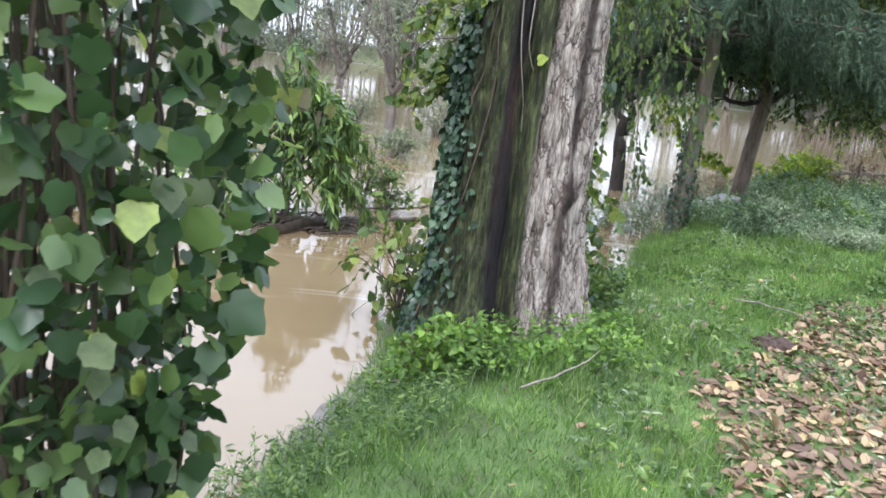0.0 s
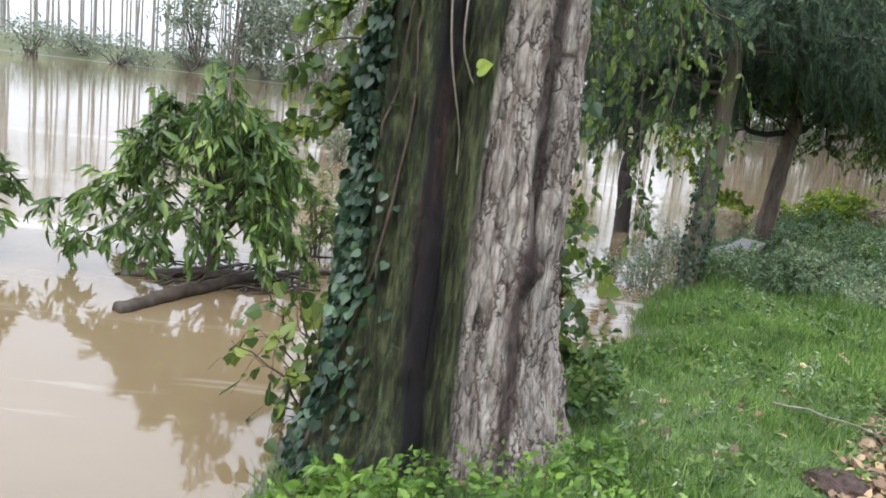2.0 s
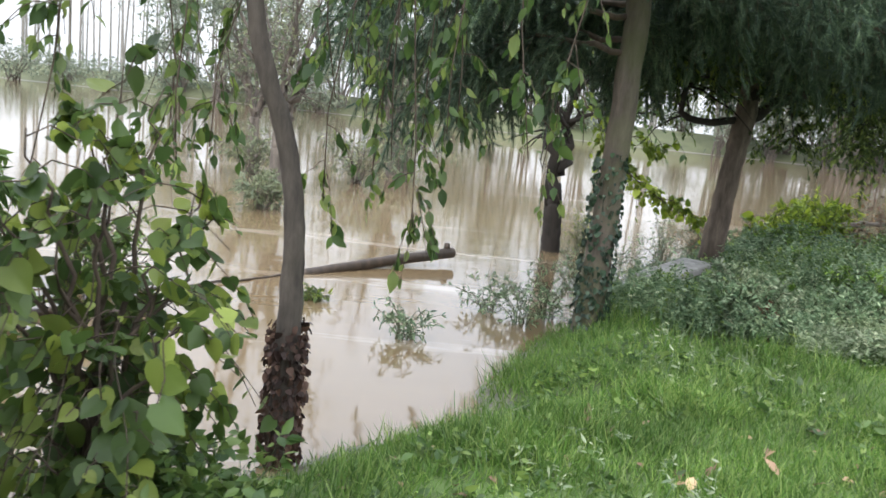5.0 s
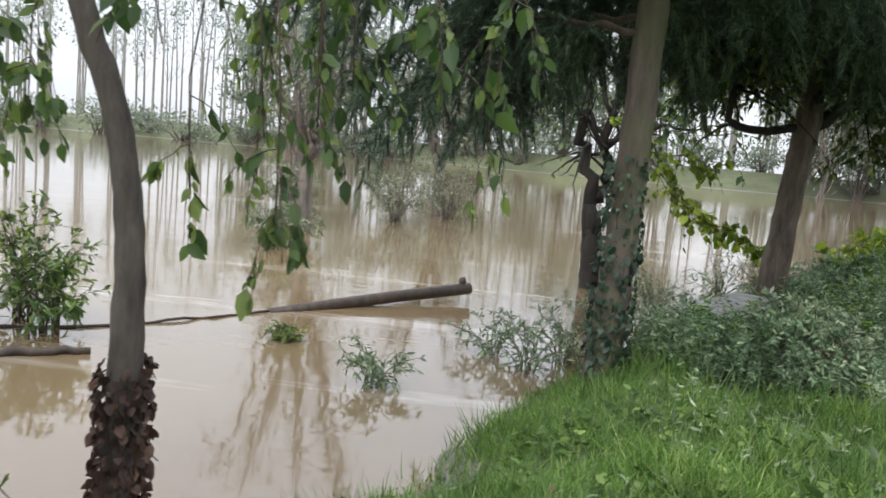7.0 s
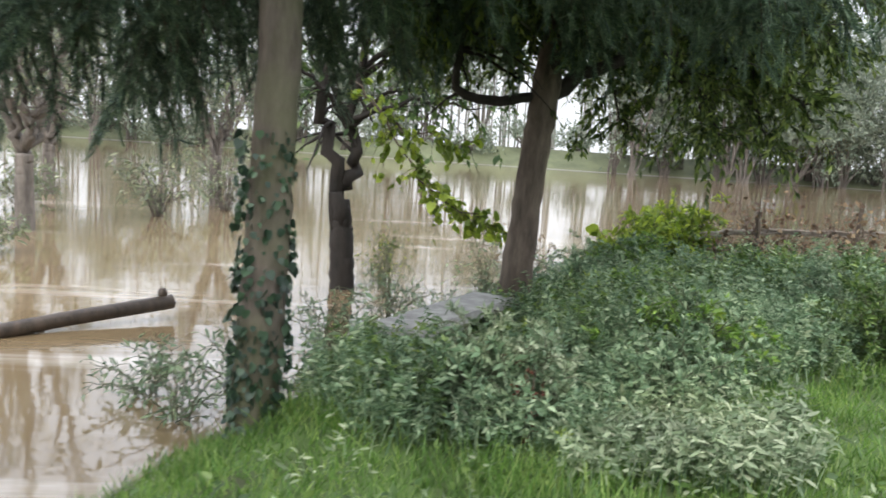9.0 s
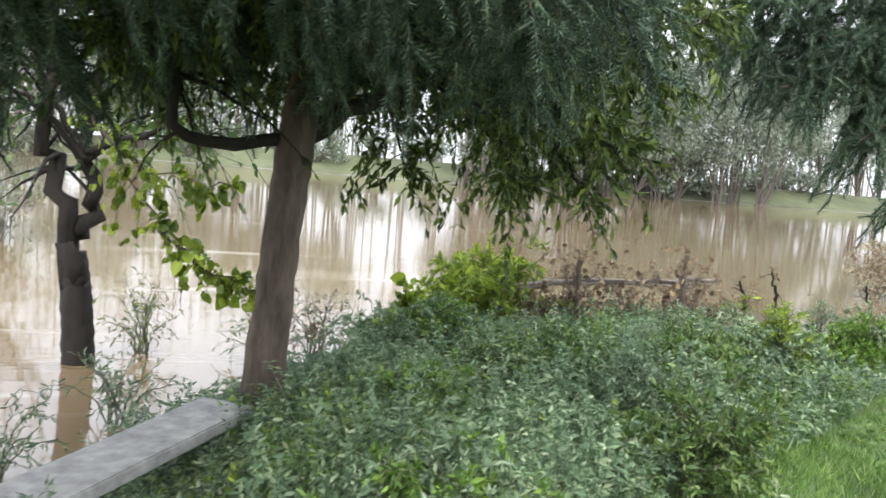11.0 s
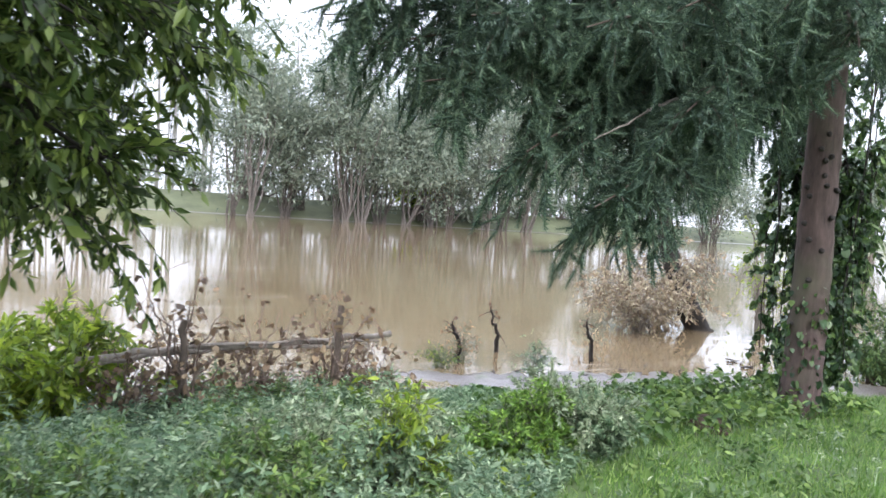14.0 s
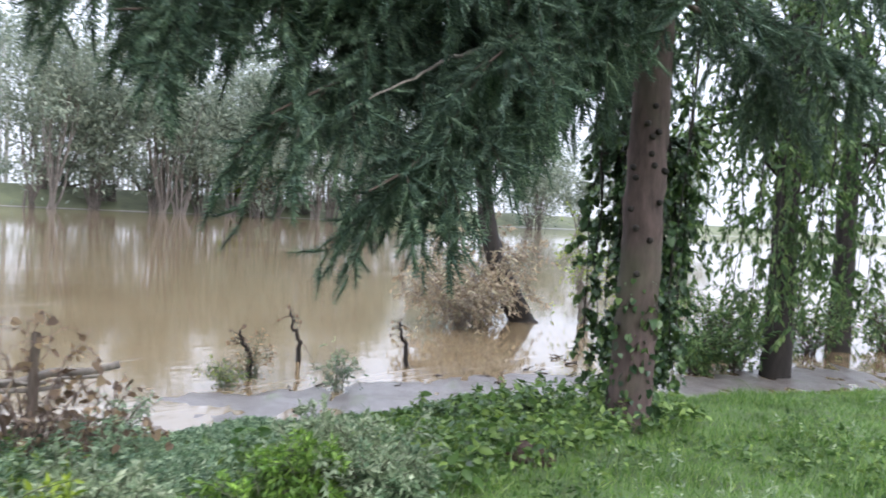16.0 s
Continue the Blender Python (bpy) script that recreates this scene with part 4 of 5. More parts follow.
# ---- big drooping spruce at the end of the walk ----
SX, SY = 14.68, 13.76
r = np.random.default_rng(71)
limbs = []
for p1, cnt, z0 in (((10.1, 13.9, 3.1), 110, 4.4), ((10.7, 13.4, 2.65), 110, 4.3), ((11.1, 13.1, 2.3), 100, 4.2), ((9.7, 14.3, 4.0), 100, 4.9), ((11.6, 12.8, 3.0), 90, 4.4), ((11.7, 13.6, 2.3), 100, 4.2),
                    ((12.3, 14.5, 2.3), 36, 4.0), ((12.4, 13.7, 2.4), 20, 4.0), ((13.1, 12.5, 3.6), 26, 4.5), ((10.4, 14.6, 3.3), 90, 4.4), ((10.4, 13.2, 4.4), 90, 5.2), ((11.8, 14.8, 3.0), 90, 4.3),
                    ((12.4, 12.4, 4.0), 70, 4.7), ((14.6, 12.0, 4.3), 50, 4.5), ((16.6, 12.6, 3.6), 70, 4.3), ((17.2, 13.6, 3.5), 70, 4.3), ((16.4, 15.2, 3.3), 60, 4.3), ((14.2, 16.0, 3.0), 30, 4.2),
                    ((9.55, 14.4, 3.55), 110, 4.7), ((9.85, 14.1, 3.35), 110, 4.6), ((9.4, 13.9, 3.8), 100, 4.9), ((10.3, 13.6, 3.55), 110, 4.7), ((10.9, 13.1, 3.5), 100, 4.6), ((11.5, 12.8, 3.7), 90, 4.7), ((11.9, 13.1, 3.5), 60, 4.6),
                    ((11.3, 14.2, 2.9), 100, 4.3), ((11.2, 13.7, 3.3), 100, 4.6), ((11.0, 12.4, 5.4), 80, 5.8), ((9.6, 13.4, 5.4), 60, 6.0), ((12.6, 15.6, 3.0), 24, 4.2), ((16.8, 11.8, 4.6), 60, 4.9), ((13.2, 11.6, 5.0), 60, 5.2)):
    p0, p1 = np.array([SX, SY, z0]), np.array(p1)
    limbs.append(([p0, p0 + 0.5 * (p1 - p0) + [0, 0, 0.12], p1], 0.04, int(cnt * 0.85)))
spruce = conifer("spruce", "old spruce with brown scarred trunk and heavy drooping dark boughs", [(SX - 0.03, SY, 0.2), (SX - 0.02, SY, 0.6), (SX, SY, 1.5), (SX, SY, 2.6), (SX - 0.02, SY, 4.5), (SX, SY, 10)],
                 (0.23, 0.195, 0.18, 0.17, 0.155, 0.08), M_spruce_bark, limbs, 72, 0.66, 0.6, 0.18, (SX, SY, 0.36))
V, F = tube(curve([(14.0, 13.4, 3.55), (12.6, 13.2, 3.4), (11.8, 13.2, 3.12), (11.5, 13.15, 2.98), (11.1, 13.3, 2.72)], 26, 0.012, r), np.linspace(0.022, 0.004, 26), 6)
put("dead_branch", mesh_np("dead_branch", V, F, M_paletwig, True), spruce, "bare bleached branch")
n = 380
a, z = 6.28 * r.random(n), 0.3 + 1.5 * r.random(n) ** 1.4
PP = np.stack([SX + (0.195 + 0.03 * r.random(n)) * np.cos(a), SY + (0.195 + 0.03 * r.random(n)) * np.sin(a), z], -1)
put("ivy", leaf_mesh("spruce_ivy", L_ivy2, PP, np.stack([0.5 * np.cos(a), 0.5 * np.sin(a), -1 + 0 * a], -1), 0.055, "heart", 0.7, r=r), spruce, "small ivy leaves on the lower trunk", kind="stuff")
for k in range(16):
    a, z = -2.3 + 1.5 * r.normal() * 0.6, 1.3 + 2.0 * r.random()
    p = np.array([SX + 0.17 * math.cos(a), SY + 0.17 * math.sin(a), z])
    V, F = tube([p, p + 0.03 * np.array([math.cos(a), math.sin(a), 0.1]), p + 0.035 * np.array([math.cos(a), math.sin(a), 0.1])], [0.03, 0.022, 0.01], 8)
    put("branch_stub", mesh_np("branch_stub", V, F, M_darkbark, True), spruce)

# ---- trees behind the spruce ----
r = np.random.default_rng(81)
def curtain_tree(name, label, x, y, z0, trunk_r, spots, leaf, size, form, seed, hang, per=14, tw=26, bark=M_darkbark, tl=0.7):
    bs = []
    for (qx, qy, zt, zb) in spots:
        bs.append(([(x, y, zt * 0.8), ((x + qx) / 2, (y + qy) / 2, zt + 0.3), (qx, qy, zt), (qx, qy, zb)], 0.03, 0.005, tw, tl, 0.7, 0.7, per, 0.2))
    return plant(name, label, "tree", bs, bark, leaf, size, form, hang,
                 trunk=([(x, y, z0 - 0.3), (x + 0.03, y, 1.2), (x, y + 0.03, 3.0), (x, y, 6.0)], (trunk_r * 1.2, trunk_r, trunk_r * 0.9, trunk_r * 0.6), bark), seed=seed, at=(x, y, z0))


curtain_tree("ivy_tree", "tree thickly clad in bright green ivy down to the water", 16.8, 15.15, 0.0, 0.14,
             [(16.75 + 0.28 * r.normal(), 15.1 + 0.28 * r.normal(), 1.3 + 4.2 * r.random(), 0.3 + 0.6 * k / 34) for k in range(34)], L_ivy2, 0.07, "heart", 82, 0.5, 22, 26, tl=0.36)
curtain_tree("willow", "willow with hanging blue-green leaf curtains over the water", 20.6, 15.0, 0.0, 0.2,
             [(19.0 + 3.6 * r.random(), 13.6 + 2.6 * r.random(), 3.2 + 2.8 * r.random(), 0.7 + 1.3 * r.random()) for k in range(26)], L_locust, 0.11, "small", 83, 0.9, 26, 30)
curtain_tree("willow", "leafy green tree on the grass bank", 20.5, 11.0, 0.5, 0.2,
             [(18.8 + 2.6 * r.random(), 10.6 + 2.2 * r.random(), 3.4 + 2.4 * r.random(), 1.7 + 1.2 * r.random()) for k in range(16)], L_elm, 0.10, "oval", 84, 0.6, 14, 24)
for x, y, h, w, s in ((21.9, 16.6, 1.3, 2.2, 85), (20.4, 15.5, 1.0, 1.8, 86), (23.5, 15.6, 1.4, 2.4, 87), (25.5, 15.0, 1.6, 2.4, 88), (19.6, 15.8, 0.7, 1.2, 89)):
    shrub("willow_shrub", "drowned willow shrub with bluish leaves", "shrub", x, y, h, w, 16, M_twig, L_locust, 0.10, "lance", s, 9, 12, 0.3, "drowned shrubs", z=0.0)
curtain_tree("willow", "willow with hanging blue-green leaf curtains over the water", 24.5, 15.5, 0.0, 0.2,
             [(22.5 + 4.5 * r.random(), 14.0 + 2.6 * r.random(), 3.2 + 2.8 * r.random(), 0.7 + 1.6 * r.random()) for k in range(12)], L_locust, 0.12, "small", 95, 0.9, 24, 30)
# dark leaning stem and dry reeds out in the flood
st = thing("dead_tree", "dark leaning tree that stands in the flood", "tree", (21.2, 20.7, 0))
V, F = tube(curve([(21.4, 20.6, -0.4), (21.2, 20.7, 0.2), (20.7, 20.9, 1.2), (20.3, 21.0, 2.6), (20.2, 21, 5.0)], 24, 0.02), np.concatenate([np.linspace(0.42, 0.26, 6), np.linspace(0.25, 0.12, 18)]), 14, 0.08)
put("trunk", mesh_np("drowned_trunk", V, F, M_darkbark, True), st)
shrub("dry_brush", "dry brownish brush caught in the flood", "brush", 19.3, 20.5, 1.5, 3.2, 26, M_paletwig, L_brush, 0.09, "small", 91, 16, 14, 0.3, z=0.0, droop=0.5)
shrub("dry_brush", "dry brownish brush caught in the flood", "brush", 20.6, 21.2, 2.2, 3.0, 22, M_paletwig, L_brush, 0.09, "small", 92, 16, 14, 0.3, z=0.0, droop=0.5)
shrub("yellowing_shrub", "yellow-green shrub standing in the water", "shrub", 22.4, 19.9, 2.6, 1.8, 16, M_paletwig, L_yellow, 0.09, "lance", 93, 6, 10, 0.4, z=0.0)
shrub("yellowing_shrub", "yellow-green shrub standing in the water", "shrub", 23.8, 19.0, 2.2, 1.6, 12, M_paletwig, L_willow, 0.09, "lance", 94, 7, 10, 0.4, z=0.0)

# ---- the broken rail with dry creeper, and the bright bush ----
fence = thing("broken_fence", "broken wooden rail fence hung with dry creeper", "fence", (9.6, 15.4, 0.2))
for pts, r0 in (([(8.05, 15.42, 0.86), (8.65, 15.3, 0.94), (9.6, 15.24, 1.0), (10.74, 15.26, 1.055)], 0.036), ([(8.0, 15.36, 0.82), (9.1, 15.25, 0.97), (10.35, 15.2, 0.96)], 0.022), ([(8.9, 15.2, 0.99), (9.7, 15.2, 1.02), (10.6, 15.22, 1.0)], 0.016)):
    V, F = tube(curve(pts, 18, 0.012), np.linspace(r0, r0 * 0.7, 18), 9, 0.06)
    put("rail", mesh_np("rail", V, F, M_paletwig, True), fence)
for x, y, h in ((10.16, 15.14, 1.33), (8.86, 15.16, 1.22), (8.2, 15.45, 1.0)):
    V, F = tube(curve([(x - 0.02, y, -0.1), (x, y, 0.7), (x + 0.02, y, h)], 12, 0.008), np.linspace(0.036, 0.027, 12), 9, 0.08)
    put("post", mesh_np("post", V, F, M_brownbark, True), fence)
for k, (x, y, h, w) in enumerate(((8.9, 15.25, 1.4, 1.0), (9.5, 15.25, 1.0, 1.2), (10.15, 15.15, 1.3, 1.0), (8.5, 15.4, 1.0, 1.0), (10.6, 15.3, 0.7, 1.0))):
    shrub("dry_creeper", "dry brown creeper with curled dead leaves", "creeper", x, y, h, w, 14, M_drystem, L_dead, 0.045, "heart", 100 + k, 3, 8, 0.3, "creeper on the fence", droop=0.9)
shrub("bright_bush", "bright yellow-green bush at the water's edge", "bush", 8.03, 15.65, 1.3, 1.6, 30, M_stalk, L_yellow, 0.085, "small", 110, 24, 13, 0.3, tl=0.3)
shrub("bright_bush", "small yellow-green weed in the herbage", "bush", 9.46, 12.7, 0.85, 0.55, 18, M_stalk, L_yellow, 0.05, "small", 111, 14, 11, 0.1, tl=0.3)
shrub("bright_bush", "small yellow-green weed in the herbage", "bush", 7.35, 16.0, 0.9, 0.9, 14, M_twig, L_yellow, 0.09, "lobed", 112, 7, 9, 0.3, tl=0.3)
# leafy vine branch that hangs out over the water behind the leaning tree
r = np.random.default_rng(113)
plant("hanging_vine", "bright green vine that droops in a long arc over the water", "vine",
      [([(4.1, 14.6, 2.2), (4.6, 14.3, 1.5), (5.0, 14.0, 1.15), (5.6, 13.9, 0.85)], 0.012, 0.005, 80, 0.28, 0.6, 0.7, 6, 0.05), ([(3.9, 14.9, 2.4), (4.4, 14.5, 1.9), (5.2, 14.2, 1.8)], 0.012, 0.005, 44, 0.28, 0.6, 0.7, 5, 0.05)],
      M_twig, L_yellow, 0.07, "heart", 0.6, seed=114)

# ---- drowned shrubs, logs and poles in the river ----
r = np.random.default_rng(119)
bs = []
for k in range(30):
    a = 2.4 * k + 0.4 * r.normal()
    h0 = 0.22 + 0.95 * r.random()
    w = (1.7 - 0.7 * h0) * (0.7 + 0.35 * r.random()) * (1 - 0.2 * math.cos(a))
    rise_ = 0.05 + 0.6 * max(0.0, h0 - 0.35) + 0.3 * r.random()
    p = np.array([-2.07, 8.95, h0])
    d = np.array([math.cos(a), 0.75 * math.sin(a), 0])
    bs.append(([p, p + d * 0.5 * w + [0, 0, 0.28 + rise_], p + d * w + [0, 0, rise_ - 0.1]], 0.016, 0.004, 20, 0.32, 0.45, 0.55, 10, 0.25))
for dx, dy, zt in ((-0.55, 0.1, 2.0), (-0.15, -0.1, 2.05), (0.45, 0.1, 1.8), (-0.95, -0.1, 1.6), (0.75, -0.15, 1.45)):
    bs.append(([(-2.07, 8.95, 0.7), (-2.07 + 0.5 * dx, 8.95 + dy, 0.6 * zt + 0.2), (-2.07 + dx, 8.95 + dy, zt - 0.08)], 0.025, 0.005, 30, 0.36, 0.5, 0.6, 11, 0.35))
plant("fruit_tree", "small fruit tree with long drooping green leaves in the flood", "tree", bs, M_thinbark, L_peach, 0.135, "lance", 0.95,
      trunk=([(-2.05, 8.92, -0.3), (-2.06, 8.93, 0.2), (-2.07, 8.95, 0.7), (-2.1, 8.95, 1.2)], (0.065, 0.055, 0.045, 0.025), M_thinbark), seed=120, at=(-2.05, 8.92, 0.0))
# a mat of flood debris caught round its foot
mat_ = thing("flood_debris", "mat of dark sticks and reeds caught by the flood", "debris", (-2.0, 8.8, 0.0))
for k in range(70):
    x, y, a, L1 = -2.05 + 0.45 * r.normal(), 8.85 + 0.3 * r.normal(), 0.75 + 0.5 * r.normal(), 0.2 + 0.5 * r.random()
    V, F = tube(curve([(x, y, 0.0), (x + 0.5 * L1 * math.cos(a), y + 0.5 * L1 * math.sin(a), 0.03 + 0.03 * r.random()), (x + L1 * math.cos(a), y + L1 * math.sin(a), 0.01)], 6, 0.01, r), np.linspace(0.018, 0.008, 6), 6)
    put("stick", mesh_np("debris_stick", V, F, M_log, True), mat_)
shrub("river_shrub", "leafy green shrub that stands in the flood", "shrub", -5.0, 8.7, 1.3, 1.9, 16, M_twig, L_peach, 0.16, "lance", 121, 12, 13, 0.6, "drowned shrubs", z=0.0)
shrub("river_shrub", "small green shrub half under the flood", "shrub", -1.2, 10.6, 1.0, 0.9, 10, M_twig, L_vine2, 0.08, "lance", 122, 7, 9, 0.3, "drowned shrubs", z=0.0)
shrub("river_shrub", "small green shrub half under the flood", "shrub", -0.8, 10.35, 0.75, 0.9, 12, M_twig, L_peach, 0.08, "lance", 123, 8, 9, 0.3, "drowned shrubs", z=0.0)
for x, y, h, w, s, lf in ((3.3, 11.1, 0.55, 1.0, 134, L_weed), (3.8, 12.6, 0.6, 1.2, 135, L_weed), (4.4, 13.6, 0.6, 1.2, 136, L_weed), (6.6, 15.3, 0.7, 1.2, 137, L_weed), (11.6, 17.2, 0.4, 0.9, 138, L_weed), (1.9, 9.9, 0.34, 0.7, 124, L_weed), (3.0, 10.75, 0.5, 1.0, 125, L_weed), (0.95, 10.9, 0.16, 0.35, 126, L_vine2), (4.4, 15.8, 0.9, 0.8, 127, L_vine2), (5.6, 15.4, 0.8, 1.1, 128, L_weed),
                          (2.7, 11.2, 0.4, 0.9, 129, L_weed), (6.1, 15.4, 0.9, 1.0, 130, L_dead), (13.75, 18.6, 0.55, 0.7, 131, L_dead), (14.25, 17.5, 0.6, 0.6, 132, L_weed), (13.2, 18.3, 0.45, 0.6, 133, L_vine2)):
    shrub("flooded_weed", "sparse weed that sticks out of the flood", "weed", x, y, h, w, 12, M_stalk, lf, 0.05, "lance", s, 4, 8, 0.2, "weeds in the flood", z=0.0)


def stick(name, label, pts, r0, r1, mat, category, n=18, sides=10, wob=0.01):
    V, F = tube(curve(pts, n, wob), np.linspace(r0, r1, n), sides, 0.05)
    return put(name, mesh_np(name, V, F, mat, True), None, label, category)


stick("drift_log", "dark soaked log that floats by the drowned shrub", [(-2.45, 7.35, 0.02), (-2.0, 8.2, 0.05), (-1.5, 9.0, 0.06)], 0.075, 0.07, M_log, "log")
stick("drift_log", "thin dark soaked log in the flood", [(-2.9, 8.55, 0.0), (-2.3, 8.75, 0.05), (-1.3, 9.1, 0.04)], 0.05, 0.045, M_log, "log")
stick("drift_log", "thin dark soaked log in the flood", [(-1.6, 9.2, 0.0), (-0.9, 9.5, 0.03), (-0.2, 9.9, 0.02)], 0.04, 0.03, M_log, "log")
pole = thing("wooden_pole", "brown wooden pole with end peg, slanting out of water", "pole", (1.4, 12.7, 0))
V, F = tube([(0.5, 11.87, -0.02), (1.0, 12.35, 0.03), (1.6, 12.9, 0.09), (2.33, 13.5, 0.15)], [0.055, 0.062, 0.066, 0.07], 12, 0.02)
put("shaft", mesh_np("pole_shaft", V, F, M_log, True), pole)
V, F = tube([(2.25, 13.46, 0.18), (2.25, 13.46, 0.24), (2.25, 13.46, 0.28)], [0.04, 0.045, 0.03], 10)
put("peg", mesh_np("pole_peg", V, F, M_log, True), pole)
stick("mooring_rope", "slack dark rope at the water surface", [(0.5, 11.87, 0.01), (0.0, 11.2, 0.012), (-0.6, 10.6, 0.01), (-1.5, 10.2, 0.0)], 0.014, 0.014, M_log, "rope", sides=6)
for k, pts in enumerate(([(14.83, 19.2, -0.1), (14.78, 19.15, 0.3), (14.66, 19.12, 0.5), (14.6, 19.1, 0.75)], [(15.95, 18.2, -0.1), (15.93, 18.2, 0.3), (15.8, 18.17, 0.45), (15.75, 18.15, 0.66)], [(13.7, 18.6, -0.1), (13.68, 18.57, 0.3), (13.55, 18.52, 0.45), (13.5, 18.5, 0.62)])):
    plant("snag", "dark broken snag with withered leaves above the water", "snag", [(pts, 0.04, 0.012, 9, 0.3, 0.4, 0.7, 3, 0.4)], M_darkbark, L_dead, 0.04, "heart", 0.6, "snags in the flood", seed=141 + k, at=(pts[0][0], pts[0][1], 0.0))
r = np.random.default_rng(140)
for k in range(26):
    x, y, a = 13.2 + 5.5 * r.random(), 16.5 + 1.5 * r.random() - 0.2, 6.28 * r.random()
    L1 = 0.1 + 0.35 * r.random()
    stick("driftwood", "small dark driftwood on the mud", [(x, y, 0.015), (x + L1 * math.cos(a), y + 0.4 * L1 * math.sin(a), 0.03)], 0.014, 0.008, M_log, "driftwood", 6, 6, 0.006)

# ---- trees out in the river ----
r = np.random.default_rng(150)
for x, y, h, s in ((-1.25, 19.2, 6.0, 151), (0.6, 25.5, 5.0, 152), (-3.4, 26, 5.0, 153)):
    bs = []
    for k in range(9):
        a = 6.28 * k / 9 + r.random()
        bs.append(([(x, y, 1.0 + 0.3 * r.random()), (x + 0.5 * math.cos(a), y + 0.5 * math.sin(a), 2.4), (x + 1.3 * math.cos(a), y + 1.3 * math.sin(a), h * (0.6 + 0.4 * r.random()))], 0.075, 0.015, 26, 1.1, 0.3, 0.8, 7, 0.3))
    plant("drowned_willow", "pale sparse willow that stands in the river", "tree", bs, M_grey, L_willow, 0.11, "lance", 0.4,
          trunk=([(x + 0.05, y, -1.0), (x, y, 0.5), (x, y, 1.2)], (0.16, 0.14, 0.13), M_grey), seed=s, at=(x, y, 0), group="willows in the river")
for x, y, h, w, s in ((0.0, 22.5, 1.6, 2.6, 155), (-2.4, 22, 1.2, 2.2, 156), (1.0, 24.5, 2.0, 3.0, 157), (-0.9, 16.6, 0.7, 1.4, 158)):
    shrub("willow_shrub", "pale drowned willow shrub", "shrub", x, y, h, w, 16, M_grey, L_willow, 0.10, "lance", s, 7, 11, 0.3, "drowned shrubs", z=0.0)

# ---- far bank: poplar rows, willows, an orange tree ----
r = np.random.default_rng(160)
T, PP, DD = [], [], []
for row in range(7):
    for k in range(46):
        x, y = -150 + 6.2 * k + r.normal() * 0.5 + 2.0 * row, 118 + 7 * row + r.normal() * 0.4
        h, z = 23 + 2.5 * r.normal(), float(ground_z(x, y))
        lean = 0.6 * r.normal(size=2)
        T.append(tube(curve([(x, y, z), (x + 0.3 * lean[0], y, z + h * 0.5), (x + lean[0], y + lean[1], z + h)], 5), np.linspace(0.2, 0.05, 5), 5))
        for b in range(11):
            u = 0.35 + 0.6 * r.random()
            a = 6.28 * r.random()
            s = np.array([x + lean[0] * u * u, y, z + h * u])
            e = s + np.array([math.cos(a) * 1.1, math.sin(a) * 1.1, 1.8 + 1.2 * r.random()])
            T.append(tube([s, (s + e) / 2 + [0, 0, 0.1], e], [0.05, 0.035, 0.015], 3))
            if u > 0.5:
                PP.append(e + 0.9 * r.normal(size=(15, 3))); DD.append(r.normal(size=(15, 3)))
V, F = join(T)
put("poplar_grove", mesh_np("poplar_grove", V, F, M_hazed_poplar, True), None, "rows of slender bare poplars on the far bank", "poplars", kind="stuff")
put("poplar_leaves", leaf_mesh("poplar_leaves", L_hazedwood, np.concatenate(PP), np.concatenate(DD), 0.6, "small", 0.2, r=r), None, "last thin leaves in the far poplars", "poplars", kind="stuff")


def far_tree(name, label, x, y, h, w, leaf, seed, group="", n=2600, size=0.55):
    r = np.random.default_rng(seed)
    z = max(0.0, float(ground_z(x, y)))
    ob = thing(name, label, "tree", (x, y, z), group)
    T, C = [], []
    for k in range(9):
        a, u = 6.28 * r.random(), r.random()
        e = np.array([x + 0.42 * w * math.cos(a) * math.sqrt(u), y + 0.42 * w * math.sin(a) * math.sqrt(u), z + h * (0.35 + 0.6 * r.random())])
        T.append(tube(curve([(x + 0.4 * r.normal(), y, z - 0.3), ((x + e[0]) / 2, (y + e[1]) / 2, z + 0.45 * (e[2] - z)), e], 7, 0.1, r), np.linspace(0.16, 0.04, 7), 5))
        for _ in range(7):
            C.append((e + r.normal(size=3) * np.array([0.16 * w, 0.16 * w, 0.13 * h]), 0.05 * w + 0.09 * w * r.random()))
    for V, F in T:
        put("limb", mesh_np(name + "_limb", V, F, M_grey, True), ob)
    m = n // len(C)
    P = np.concatenate([c + s * r.normal(size=(m, 3)) * [1, 1, 0.8] for c, s in C])
    P = P[P[:, 2] > z + 0.1]
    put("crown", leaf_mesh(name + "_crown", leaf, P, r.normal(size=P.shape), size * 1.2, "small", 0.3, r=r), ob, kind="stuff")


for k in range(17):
    far_tree("far_willow", "tall grey-green willow on the far bank, haze painted pale", 33 + 2.6 * k + r.normal(), 99.5 - 0.15 * k + 2.5 * r.normal(), 18 + 3 * r.normal(), 9.5, L_hazedwood, 200 + k, "far willows", 5000, 0.45)
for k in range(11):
    far_tree("far_willow", "tall grey-green willow on the far bank, haze painted pale", -34 + 5.2 * k + r.normal(), 109 + 2 * r.normal(), 13 + 3 * r.normal(), 8, L_hazedwood, 280 + k, "far willows", 2600)
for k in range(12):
    far_tree("far_willow", "tall grey-green willow on the far bank, haze painted pale", 82 + 6 * k + r.normal(), 108 - 2.0 * k + 3 * r.normal(), 17 + 3 * r.normal(), 10, L_hazedwood, 230 + k, "far willows", 3600)
